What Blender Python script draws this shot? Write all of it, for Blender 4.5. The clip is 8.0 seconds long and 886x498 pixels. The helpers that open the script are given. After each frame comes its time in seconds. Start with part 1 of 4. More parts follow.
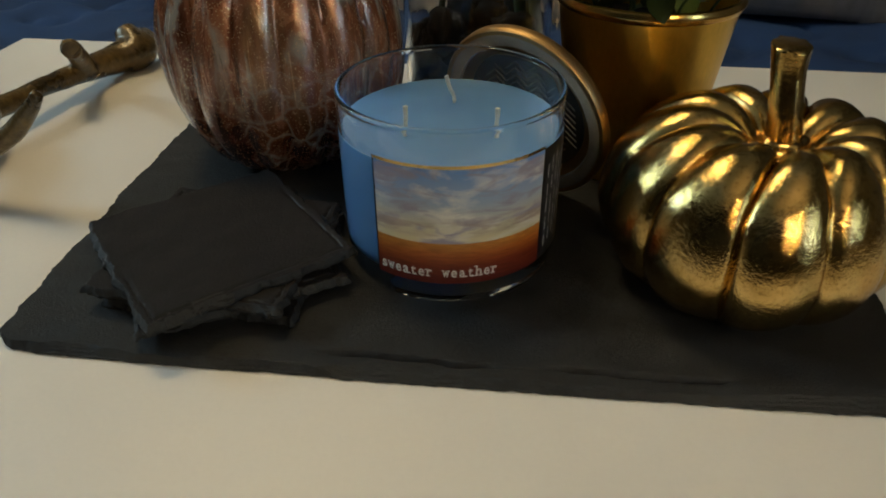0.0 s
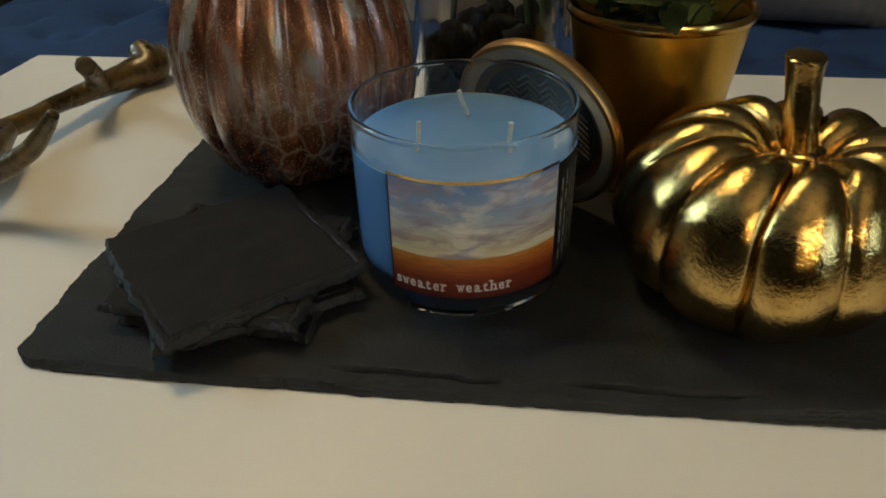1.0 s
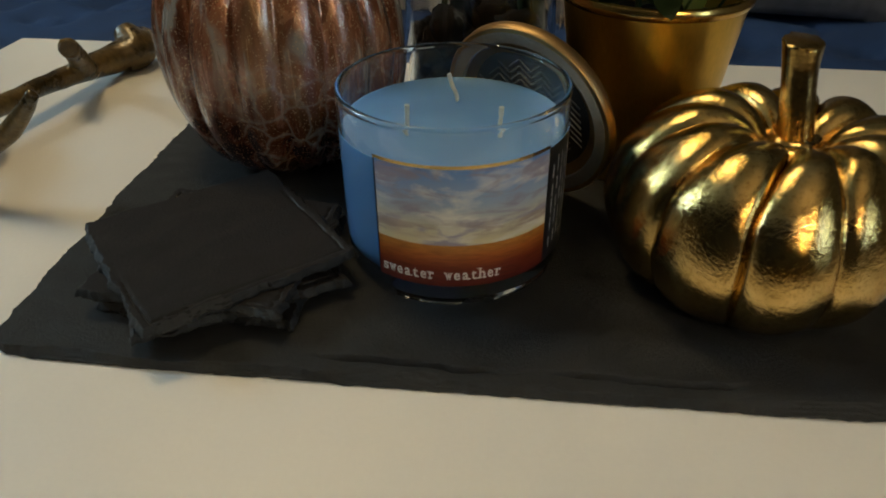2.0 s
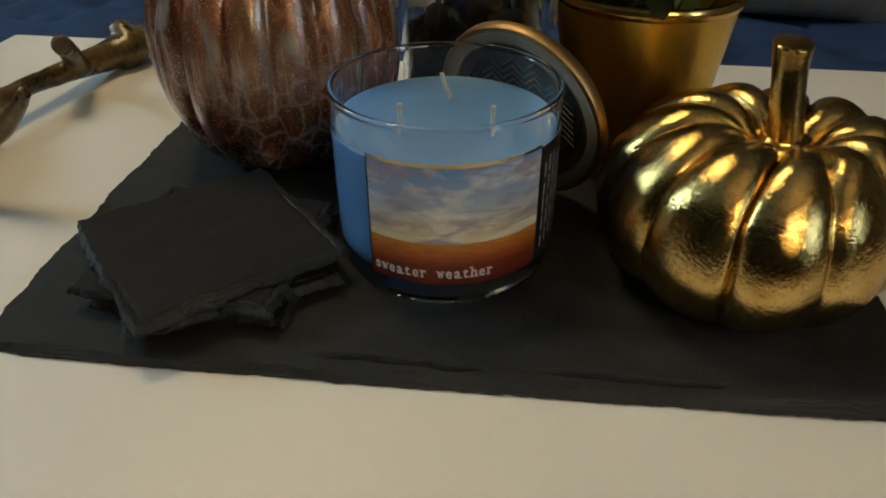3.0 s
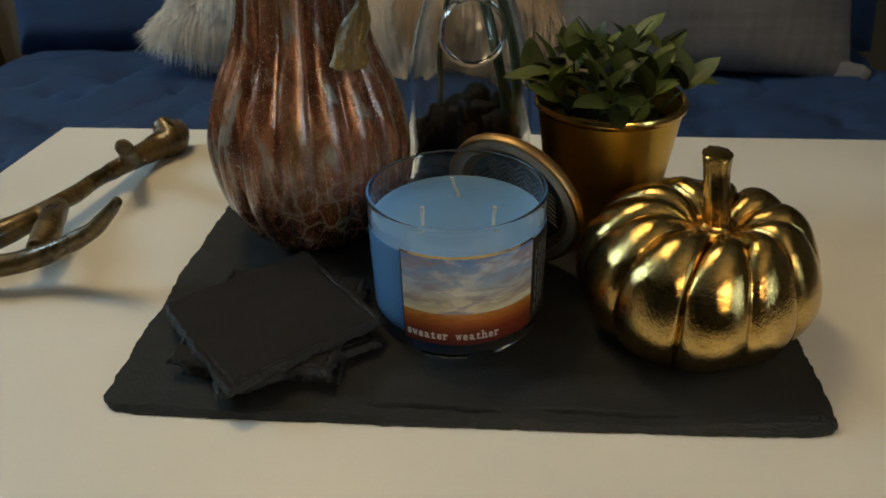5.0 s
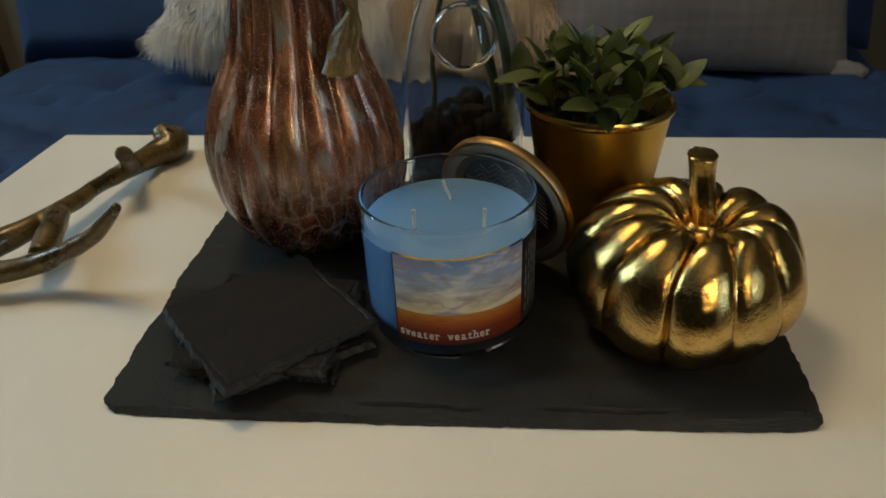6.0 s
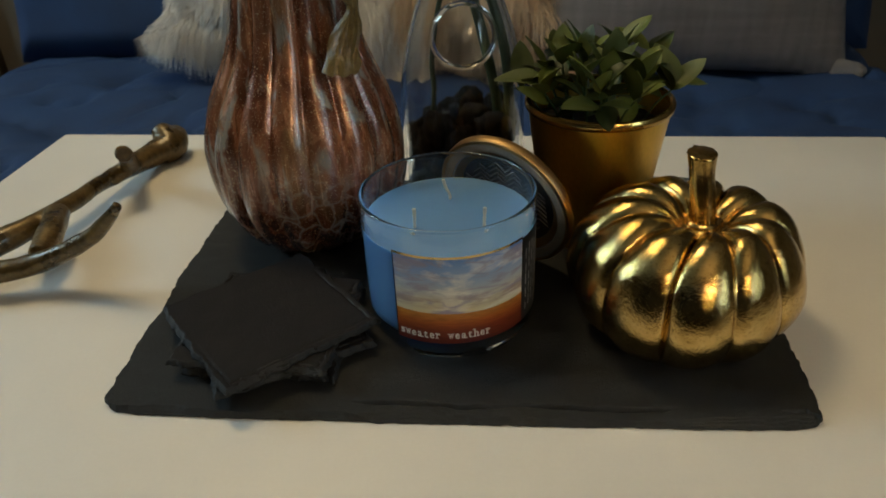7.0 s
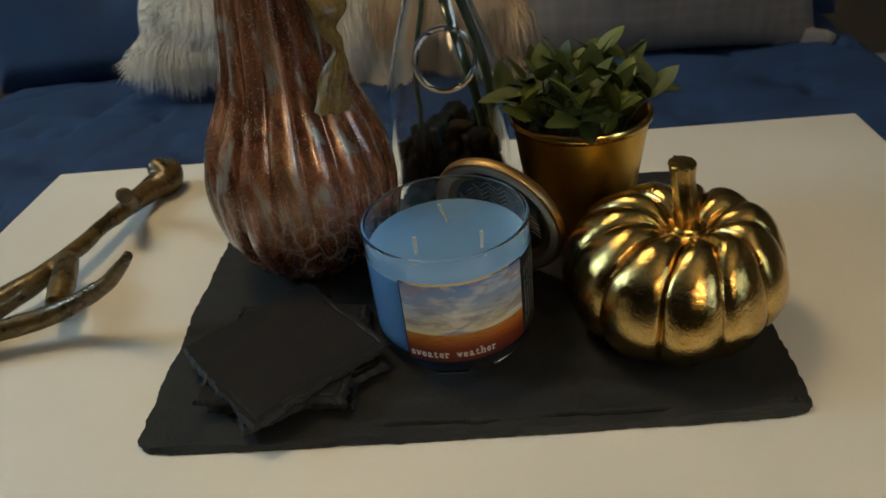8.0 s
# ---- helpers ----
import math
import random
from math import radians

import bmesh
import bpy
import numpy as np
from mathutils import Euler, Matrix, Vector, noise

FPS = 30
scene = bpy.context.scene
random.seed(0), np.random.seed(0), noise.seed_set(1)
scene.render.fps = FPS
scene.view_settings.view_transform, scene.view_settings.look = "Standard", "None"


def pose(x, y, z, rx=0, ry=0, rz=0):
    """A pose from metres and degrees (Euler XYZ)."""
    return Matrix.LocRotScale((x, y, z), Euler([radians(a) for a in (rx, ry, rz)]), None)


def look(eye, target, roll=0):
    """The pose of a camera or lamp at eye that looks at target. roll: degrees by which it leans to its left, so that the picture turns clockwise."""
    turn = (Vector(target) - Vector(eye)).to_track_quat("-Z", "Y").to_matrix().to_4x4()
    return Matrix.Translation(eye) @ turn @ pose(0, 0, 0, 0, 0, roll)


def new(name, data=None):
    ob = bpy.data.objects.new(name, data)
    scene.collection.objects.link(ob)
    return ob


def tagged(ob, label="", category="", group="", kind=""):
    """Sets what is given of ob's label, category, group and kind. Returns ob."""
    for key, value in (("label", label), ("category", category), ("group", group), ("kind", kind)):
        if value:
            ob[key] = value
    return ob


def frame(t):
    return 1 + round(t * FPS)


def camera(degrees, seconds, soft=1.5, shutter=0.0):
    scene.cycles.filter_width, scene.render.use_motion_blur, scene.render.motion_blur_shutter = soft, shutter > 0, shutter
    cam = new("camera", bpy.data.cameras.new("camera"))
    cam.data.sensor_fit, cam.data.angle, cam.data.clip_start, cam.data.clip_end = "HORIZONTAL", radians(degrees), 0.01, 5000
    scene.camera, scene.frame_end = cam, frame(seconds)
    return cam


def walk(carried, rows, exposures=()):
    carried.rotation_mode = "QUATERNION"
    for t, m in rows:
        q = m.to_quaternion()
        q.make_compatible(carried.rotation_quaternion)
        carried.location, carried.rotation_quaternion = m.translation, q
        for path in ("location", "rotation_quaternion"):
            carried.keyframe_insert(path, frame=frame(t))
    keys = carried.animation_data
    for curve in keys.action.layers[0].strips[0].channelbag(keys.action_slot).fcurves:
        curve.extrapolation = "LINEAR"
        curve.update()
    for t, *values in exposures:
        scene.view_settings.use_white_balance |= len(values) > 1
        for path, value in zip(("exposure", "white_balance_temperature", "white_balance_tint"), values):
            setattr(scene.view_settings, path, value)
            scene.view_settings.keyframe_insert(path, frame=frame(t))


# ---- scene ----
cam = camera(62.6, 8.0, soft=1.7)
cam.data.dof.use_dof, cam.data.dof.focus_distance, cam.data.dof.aperture_fstop = True, 0.45, 16.0
PATH = [
    (0, (0.037, -0.234, 0.227), (-0.155, 1.41, -0.895), -0.5),
    (0.5, (0.04, -0.233, 0.227), (-0.119, 1.418, -0.891), 1.2),
    (1, (0.035, -0.232, 0.23), (-0.187, 1.42, -0.876), -1.6),
    (1.5, (0.036, -0.227, 0.223), (-0.176, 1.417, -0.896), -1.0),
    (1.7, (0.036, -0.227, 0.223), (-0.171, 1.417, -0.896), -0.9),
    (2.8, (0.038, -0.228, 0.224), (-0.149, 1.415, -0.906), -0.3),
    (3, (0.038, -0.228, 0.224), (-0.149, 1.415, -0.901), -0.3),
    (3.5, (0.037, -0.228, 0.224), (-0.146, 1.42, -0.894), -0.0),
    (4, (0.037, -0.239, 0.246), (-0.132, 1.44, -0.828), 0.0),
    (4.5, (0.031, -0.276, 0.275), (-0.087, 1.428, -0.765), 0.8),
    (4.7, (0.027, -0.289, 0.291), (-0.104, 1.41, -0.756), -0.4),
    (5.8, (0.038, -0.306, 0.302), (-0.129, 1.391, -0.751), -2.6),
    (6, (0.038, -0.306, 0.302), (-0.129, 1.391, -0.743), -2.6),
    (6.5, (0.035, -0.306, 0.301), (-0.135, 1.395, -0.739), -2.5),
    (7, (0.037, -0.307, 0.302), (-0.126, 1.39, -0.744), -2.6),
    (7.5, (0.035, -0.31, 0.309), (-0.127, 1.39, -0.731), -3.1),
    (8, (0.033, -0.313, 0.338), (-0.105, 1.358, -0.752), -7.1),
]
walk(cam, [(t, look(eye, target, roll)) for t, eye, target, roll in PATH])

# ---- light: cool daylight from two windows, warm lamps indoors ----
world = bpy.data.worlds.new("world")
scene.world = world
world.use_nodes = True
sky = world.node_tree.nodes.new("ShaderNodeTexSky")
sky.sky_type, sky.sun_disc = "NISHITA", False
sky.sun_elevation, sky.sun_rotation = radians(35), radians(250)
world.node_tree.links.new(sky.outputs[0], world.node_tree.nodes["Background"].inputs[0])
world.node_tree.nodes["Background"].inputs[1].default_value = 0.08

FLOOR, CEIL = -0.45, 2.15
WEST, EAST, SOUTH, NORTH = -2.9, 2.2, -2.6, 1.5


def area_lamp(name, m, sx, sy, watts, colour):
    lamp = bpy.data.lights.new(name, "AREA")
    lamp.shape, lamp.size, lamp.size_y = "RECTANGLE", sx, sy
    lamp.energy, lamp.color = watts, colour
    ob = new(name, lamp)
    ob.matrix_world = m
    return ob


def bulb_lamp(name, place, radius, watts, colour):
    lamp = bpy.data.lights.new(name, "POINT")
    lamp.shadow_soft_size, lamp.energy, lamp.color = radius, watts, colour
    ob = new(name, lamp)
    ob.location = place
    return ob


area_lamp("daylight_west", look((WEST + 0.02, 0.56, 1.55), (0, 0.56, 1.55)), 0.78, 0.86, 31, (0.54, 0.82, 1.0))
area_lamp("daylight_east", look((EAST - 0.02, -1.5, 0.9), (0, -1.5, 0.9)), 0.6, 0.8, 9, (0.58, 0.82, 1.0))
bulb_lamp("pendant_bulb", (-0.50, 0.55, 1.52), 0.23, 20.5, (1.0, 0.77, 0.41))
bulb_lamp("floor_lamp_bulb", (0.75, -1.3, 0.93), 0.06, 40, (1.0, 0.74, 0.39))


# ---- materials ----
def nodes_of(name):
    m = bpy.data.materials.new(name)
    m.use_nodes = True
    nt = m.node_tree
    return m, nt, nt.nodes["Principled BSDF"]


def add(nt, kind, **inputs):
    n = nt.nodes.new(kind)
    for k, v in inputs.items():
        n.inputs[k.replace("_", " ")].default_value = v
    return n


def ramp(nt, source, stops):
    n = nt.nodes.new("ShaderNodeValToRGB")
    el = n.color_ramp.elements
    while len(el) < len(stops):
        el.new(0.5)
    for e, (p, c) in zip(el, stops):
        e.position, e.color = p, (c[0], c[1], c[2], 1)
    nt.links.new(source, n.inputs[0])
    return n.outputs[0]


def noise_on(nt, scale, detail=4, stretch=(1, 1, 1), rough=0.55, distort=0.0):
    tc = nt.nodes.new("ShaderNodeTexCoord")
    mp = nt.nodes.new("ShaderNodeMapping")
    mp.inputs["Scale"].default_value = stretch
    nt.links.new(tc.outputs["Object"], mp.inputs[0])
    n = add(nt, "ShaderNodeTexNoise", Scale=scale, Detail=detail, Roughness=rough, Distortion=distort)
    nt.links.new(mp.outputs[0], n.inputs["Vector"])
    return n.outputs["Fac"]


def mixed(nt, fac, a, b, blend="MIX"):
    n = nt.nodes.new("ShaderNodeMix")
    n.data_type, n.blend_type = "RGBA", blend
    for sock, v in ((n.inputs[0], fac), (n.inputs[6], a), (n.inputs[7], b)):
        if isinstance(v, (int, float)):
            sock.default_value = v
        elif isinstance(v, tuple):
            sock.default_value = (v[0], v[1], v[2], 1)
        else:
            nt.links.new(v, sock)
    return n.outputs[2]


def spread(nt, fac, lo, hi):
    n = add(nt, "ShaderNodeMapRange")
    n.inputs[1].default_value, n.inputs[2].default_value = 0.3, 0.7
    n.inputs[3].default_value, n.inputs[4].default_value = lo, hi
    nt.links.new(fac, n.inputs[0])
    return n.outputs[0]


def bumped(nt, bsdf, heights, distance=0.001):
    """heights: (socket, strength) from coarse to fine."""
    last = None
    for h, s in heights:
        b = add(nt, "ShaderNodeBump", Strength=s, Distance=distance)
        nt.links.new(h, b.inputs["Height"])
        if last:
            nt.links.new(last, b.inputs["Normal"])
        last = b.outputs[0]
    nt.links.new(last, bsdf.inputs["Normal"])


def surface(name, c1, c2, scale=20, fine=300, rough=(0.4, 0.6), metal=0.0, bump=0.2, distance=0.001, stretch=(1, 1, 1), coat=0.0, dirt=0.15):
    m, nt, b = nodes_of(name)
    big, small = noise_on(nt, scale, 5, stretch), noise_on(nt, fine, 4, stretch)
    col = ramp(nt, big, [(0.3, c1), (0.7, c2)])
    col = mixed(nt, dirt, col, ramp(nt, small, [(0.3, (0.3, 0.3, 0.3)), (0.65, (1, 1, 1))]), "MULTIPLY")
    nt.links.new(col, b.inputs["Base Color"])
    nt.links.new(spread(nt, big, *rough), b.inputs["Roughness"])
    b.inputs["Metallic"].default_value = metal
    b.inputs["Coat Weight"].default_value = coat
    b.inputs["Coat Roughness"].default_value = 0.08
    if bump:
        bumped(nt, b, [(big, bump), (small, bump)], distance)
    return m


def glass(name, colour=(1, 1, 1), rough=0.0, ior=1.45):
    m, nt, b = nodes_of(name)
    b.inputs["Base Color"].default_value = (*colour, 1)
    b.inputs["Roughness"].default_value = rough
    b.inputs["Transmission Weight"].default_value = 1.0
    b.inputs["IOR"].default_value = ior
    return m


WHITE_TABLE = surface("white_lacquer", (0.75, 0.72, 0.67), (0.81, 0.78, 0.73), 6, 400, (0.42, 0.52), bump=0.02, dirt=0.03)
SLATE = surface("black_slate", (0.009, 0.0094, 0.0098), (0.030, 0.031, 0.0315), 34, 800, (0.50, 0.80), bump=0.55, distance=0.0022, stretch=(1, 2.0, 1), dirt=0.5)
SLATE.node_tree.nodes["Principled BSDF"].inputs["Specular IOR Level"].default_value = 0.35
COASTER = surface("coaster_slate", (0.0078, 0.0063, 0.0065), (0.0160, 0.0134, 0.0138), 38, 700, (0.62, 0.85), bump=0.45, distance=0.0016, stretch=(1, 1.8, 1), dirt=0.5)
COASTER.node_tree.nodes["Principled BSDF"].inputs["Specular IOR Level"].default_value = 0.25
# Broken slate edges; the window light on them is put into this colour.
SLATE_BREAK_LIT = surface("lit_slate_break", (0.006, 0.0066, 0.0072), (0.027, 0.0295, 0.033), 160, 900, (0.5, 0.75), bump=0.5, distance=0.0010, dirt=0.5)
WAX = surface("blue_wax", (0.115, 0.250, 0.455), (0.130, 0.275, 0.485), 30, 200, (0.35, 0.5), bump=0.03, dirt=0.05)
wax_bsdf = WAX.node_tree.nodes["Principled BSDF"]
wax_bsdf.inputs["Subsurface Weight"].default_value = 0.6
wax_bsdf.inputs["Subsurface Radius"].default_value = (0.35, 0.65, 1.0)
wax_bsdf.inputs["Subsurface Scale"].default_value = 0.012
WICK = surface("cotton_wick", (0.62, 0.58, 0.48), (0.72, 0.68, 0.58), 300, 1500, (0.8, 0.9), bump=0.4, distance=0.0003)
JAR_GLASS = glass("jar_glass", (0.985, 0.99, 0.99), 0.0, 1.45)
VASE_GLASS = glass("vase_glass", (0.975, 0.985, 0.985))
BRONZE = surface("brushed_bronze", (0.42, 0.26, 0.11), (0.56, 0.36, 0.16), 18, 700, (0.38, 0.55), metal=1.0, bump=0.05, dirt=0.1)
SEAL = surface("grey_seal", (0.30, 0.255, 0.205), (0.36, 0.31, 0.25), 60, 500, (0.5, 0.6), bump=0.05)
LID_LINE = surface("worn_lid_line", (0.12, 0.105, 0.088), (0.19, 0.165, 0.138), 60, 500, (0.4, 0.5), metal=0.3, bump=0.05)
LID_DARK = surface("dark_lid_inside", (0.05, 0.043, 0.038), (0.08, 0.068, 0.058), 40, 400, (0.3, 0.4), metal=0.4, bump=0.05)
POT_GOLD = surface("brushed_gold", (0.66, 0.40, 0.068), (0.86, 0.58, 0.135), 14, 500, (0.27, 0.38), metal=1.0, bump=0.04, stretch=(1, 1, 0.4), dirt=0.15)
RIM_GOLD = surface("polished_gold", (0.62, 0.38, 0.10), (0.75, 0.48, 0.15), 20, 500, (0.16, 0.26), metal=1.0, bump=0.03)
SOIL = surface("dark_soil", (0.010, 0.008, 0.006), (0.03, 0.024, 0.018), 90, 600, (0.85, 0.95), bump=0.8, distance=0.002)
STEM_GREEN = surface("green_stem", (0.03, 0.06, 0.015), (0.06, 0.10, 0.03), 60, 400, (0.4, 0.55), bump=0.1)
STEM_DARK = surface("dark_green_stem", (0.016, 0.026, 0.006), (0.035, 0.048, 0.014), 60, 400, (0.4, 0.55), bump=0.1)
STONE = surface("dark_stone", (0.003, 0.0024, 0.0019), (0.0075, 0.0056, 0.0042), 60, 400, (0.5, 0.75), bump=0.5, distance=0.001, dirt=0.4)
STONE.node_tree.nodes["Principled BSDF"].inputs["Specular IOR Level"].default_value = 0.1
ANTLER = surface("bronzed_antler", (0.022, 0.012, 0.0035), (0.22, 0.140, 0.042), 48, 300, (0.20, 0.40), metal=0.35, bump=0.5, distance=0.0016, stretch=(1, 1, 1), coat=0.3, dirt=0.5)
ANTLER_CUT = surface("antler_cut", (0.05, 0.035, 0.018), (0.13, 0.095, 0.05), 120, 600, (0.5, 0.7), bump=0.4)
NAVY = surface("navy_futon_cloth", (0.008, 0.031, 0.098), (0.017, 0.055, 0.158), 9, 900, (0.75, 0.9), bump=0.25, distance=0.0012, dirt=0.3)
OAK = surface("wood_floor", (0.030, 0.018, 0.010), (0.055, 0.033, 0.018), 7, 80, (0.4, 0.55), bump=0.08, stretch=(0.3, 3, 1), dirt=0.35)
WALL = surface("warm_wall_paint", (0.165, 0.136, 0.099), (0.19, 0.157, 0.115), 3, 260, (0.75, 0.85), bump=0.06, dirt=0.08)
# For the unseen south wall: set dark to shape reflections, no known paint.
DARK_WALL = surface("unseen_dark_wall", (0.032, 0.027, 0.022), (0.040, 0.034, 0.028), 3, 260, (0.75, 0.85), bump=0.06, dirt=0.08)
CEILING = surface("ceiling_paint", (0.66, 0.63, 0.58), (0.70, 0.67, 0.62), 3, 260, (0.8, 0.9), bump=0.05, dirt=0.05)
DOOR = surface("dark_door_wood", (0.045, 0.030, 0.018), (0.075, 0.050, 0.030), 9, 120, (0.45, 0.6), bump=0.08, stretch=(3, 1, 0.3), dirt=0.3)
FRAME = surface("white_frame_paint", (0.70, 0.69, 0.66), (0.76, 0.75, 0.72), 10, 300, (0.4, 0.5), bump=0.03, dirt=0.06)
BLACK_METAL = surface("black_metal", (0.02, 0.02, 0.02), (0.03, 0.03, 0.03), 20, 300, (0.35, 0.5), metal=0.6, bump=0.03)
LABEL_BLACK = surface("label_black", (0.010, 0.010, 0.012), (0.014, 0.014, 0.016), 40, 400, (0.3, 0.4), bump=0.0)
PRINT_WHITE = surface("print_white", (0.74, 0.72, 0.70), (0.80, 0.78, 0.76), 80, 500, (0.4, 0.5), bump=0.0, dirt=0.05)
FOIL = surface("gold_foil", (0.70, 0.46, 0.16), (0.82, 0.58, 0.24), 60, 500, (0.2, 0.3), metal=1.0, bump=0.02)


def gold_leaf():
    m, nt, b = nodes_of("gold_leaf")
    big, mid, fine = noise_on(nt, 60, 4), noise_on(nt, 420, 4, rough=0.65), noise_on(nt, 900, 3)
    crease = noise_on(nt, 230, 3, rough=0.5, distort=0.6)
    col = ramp(nt, big, [(0.3, (0.46, 0.295, 0.09)), (0.55, (0.66, 0.445, 0.16)), (0.75, (0.76, 0.545, 0.245))])
    worn = ramp(nt, mid, [(0.32, (0.25, 0.18, 0.09)), (0.47, (1, 1, 1))])
    nt.links.new(mixed(nt, 0.5, col, worn, "MULTIPLY"), b.inputs["Base Color"])
    b.inputs["Metallic"].default_value = 1.0
    nt.links.new(spread(nt, mid, 0.05, 0.11), b.inputs["Roughness"])
    bumped(nt, b, [(big, 0.14), (crease, 0.17), (mid, 0.27), (fine, 0.20)], 0.0008)
    return m


def copper_glass():
    """Blown glass: copper streaks drawn out along the ribs, pale milky patches and fine gold flakes under a crinkled clear coat."""
    m, nt, b = nodes_of("copper_art_glass")
    streak = noise_on(nt, 120, 4, (1, 1, 0.10), 0.6, 0.5)
    broad = noise_on(nt, 38, 4, (1, 1, 0.22), 0.55, 0.4)
    patch = noise_on(nt, 62, 3, (1, 1, 0.26), 0.5, 0.8)
    flake, crinkle = noise_on(nt, 900, 2), noise_on(nt, 260, 4, (1, 1, 0.5))
    col = ramp(nt, broad, [(0.30, (0.090, 0.027, 0.014)), (0.46, (0.27, 0.090, 0.042)), (0.60, (0.42, 0.172, 0.083)), (0.74, (0.41, 0.24, 0.12))])
    col = mixed(nt, 0.75, col, ramp(nt, streak, [(0.32, (0.40, 0.33, 0.30)), (0.50, (0.90, 0.85, 0.82)), (0.66, (1.3, 1.3, 1.25))]), "MULTIPLY")
    milk = ramp(nt, patch, [(0.56, (0, 0, 0)), (0.65, (0.8, 0.8, 0.8))])
    tc = nt.nodes.new("ShaderNodeTexCoord")
    warp = add(nt, "ShaderNodeTexNoise", Scale=60.0, Detail=3.0)
    nt.links.new(tc.outputs["Object"], warp.inputs["Vector"])
    bent = nt.nodes.new("ShaderNodeVectorMath")
    bent.operation = "MULTIPLY_ADD"
    bent.inputs[1].default_value = (0.016, 0.016, 0.016)
    nt.links.new(warp.outputs["Color"], bent.inputs[0])
    nt.links.new(tc.outputs["Object"], bent.inputs[2])
    cell = add(nt, "ShaderNodeTexVoronoi", Scale=68.0)
    cell.feature = "DISTANCE_TO_EDGE"
    nt.links.new(bent.outputs[0], cell.inputs["Vector"])
    net = ramp(nt, cell.outputs["Distance"], [(0.0, (0.85, 0.85, 0.85)), (0.10, (0, 0, 0))])
    net = mixed(nt, 1.0, net, ramp(nt, broad, [(0.42, (0.03, 0.03, 0.03)), (0.56, (1, 1, 1))]), "MULTIPLY")
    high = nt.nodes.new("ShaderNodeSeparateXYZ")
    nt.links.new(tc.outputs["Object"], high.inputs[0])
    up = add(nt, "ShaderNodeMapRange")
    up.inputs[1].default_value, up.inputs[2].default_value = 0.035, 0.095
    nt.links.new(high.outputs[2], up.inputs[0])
    # Lower glass darkened by height: dark cells, plus jar shade put into the colour.
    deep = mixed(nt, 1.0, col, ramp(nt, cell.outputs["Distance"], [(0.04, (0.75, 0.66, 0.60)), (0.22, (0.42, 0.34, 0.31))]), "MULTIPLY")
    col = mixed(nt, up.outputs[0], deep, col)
    col = mixed(nt, mixed(nt, up.outputs[0], net, milk), col, (0.50, 0.46, 0.39))
    glit = ramp(nt, flake, [(0.62, (0, 0, 0)), (0.67, (1, 1, 1))])
    col = mixed(nt, glit, col, (0.74, 0.50, 0.30))
    nt.links.new(col, b.inputs["Base Color"])
    b.inputs["Metallic"].default_value = 0.3
    nt.links.new(spread(nt, streak, 0.16, 0.34), b.inputs["Roughness"])
    b.inputs["Coat Weight"].default_value = 1.0
    b.inputs["Coat Roughness"].default_value = 0.05
    bumped(nt, b, [(streak, 0.25), (crinkle, 0.22), (flake, 0.20)], 0.0009)
    nt.links.new(b.inputs["Normal"].links[0].from_socket, b.inputs["Coat Normal"])
    return m


def leaf_green():
    m, nt, b = nodes_of("leaf_green")
    info = nt.nodes.new("ShaderNodeObjectInfo")
    n = noise_on(nt, 160, 4, (1, 3, 1))
    col = ramp(nt, info.outputs["Random"], [(0.0, (0.045, 0.062, 0.012)), (0.5, (0.095, 0.125, 0.022)), (1.0, (0.16, 0.195, 0.040))])
    col = mixed(nt, 0.4, col, ramp(nt, n, [(0.3, (0.5, 0.5, 0.5)), (0.7, (1.1, 1.1, 1.0))]), "MULTIPLY")
    nt.links.new(col, b.inputs["Base Color"])
    b.inputs["Roughness"].default_value = 0.48
    b.inputs["Subsurface Weight"].default_value = 0.0
    bumped(nt, b, [(n, 0.2)], 0.0006)
    return m


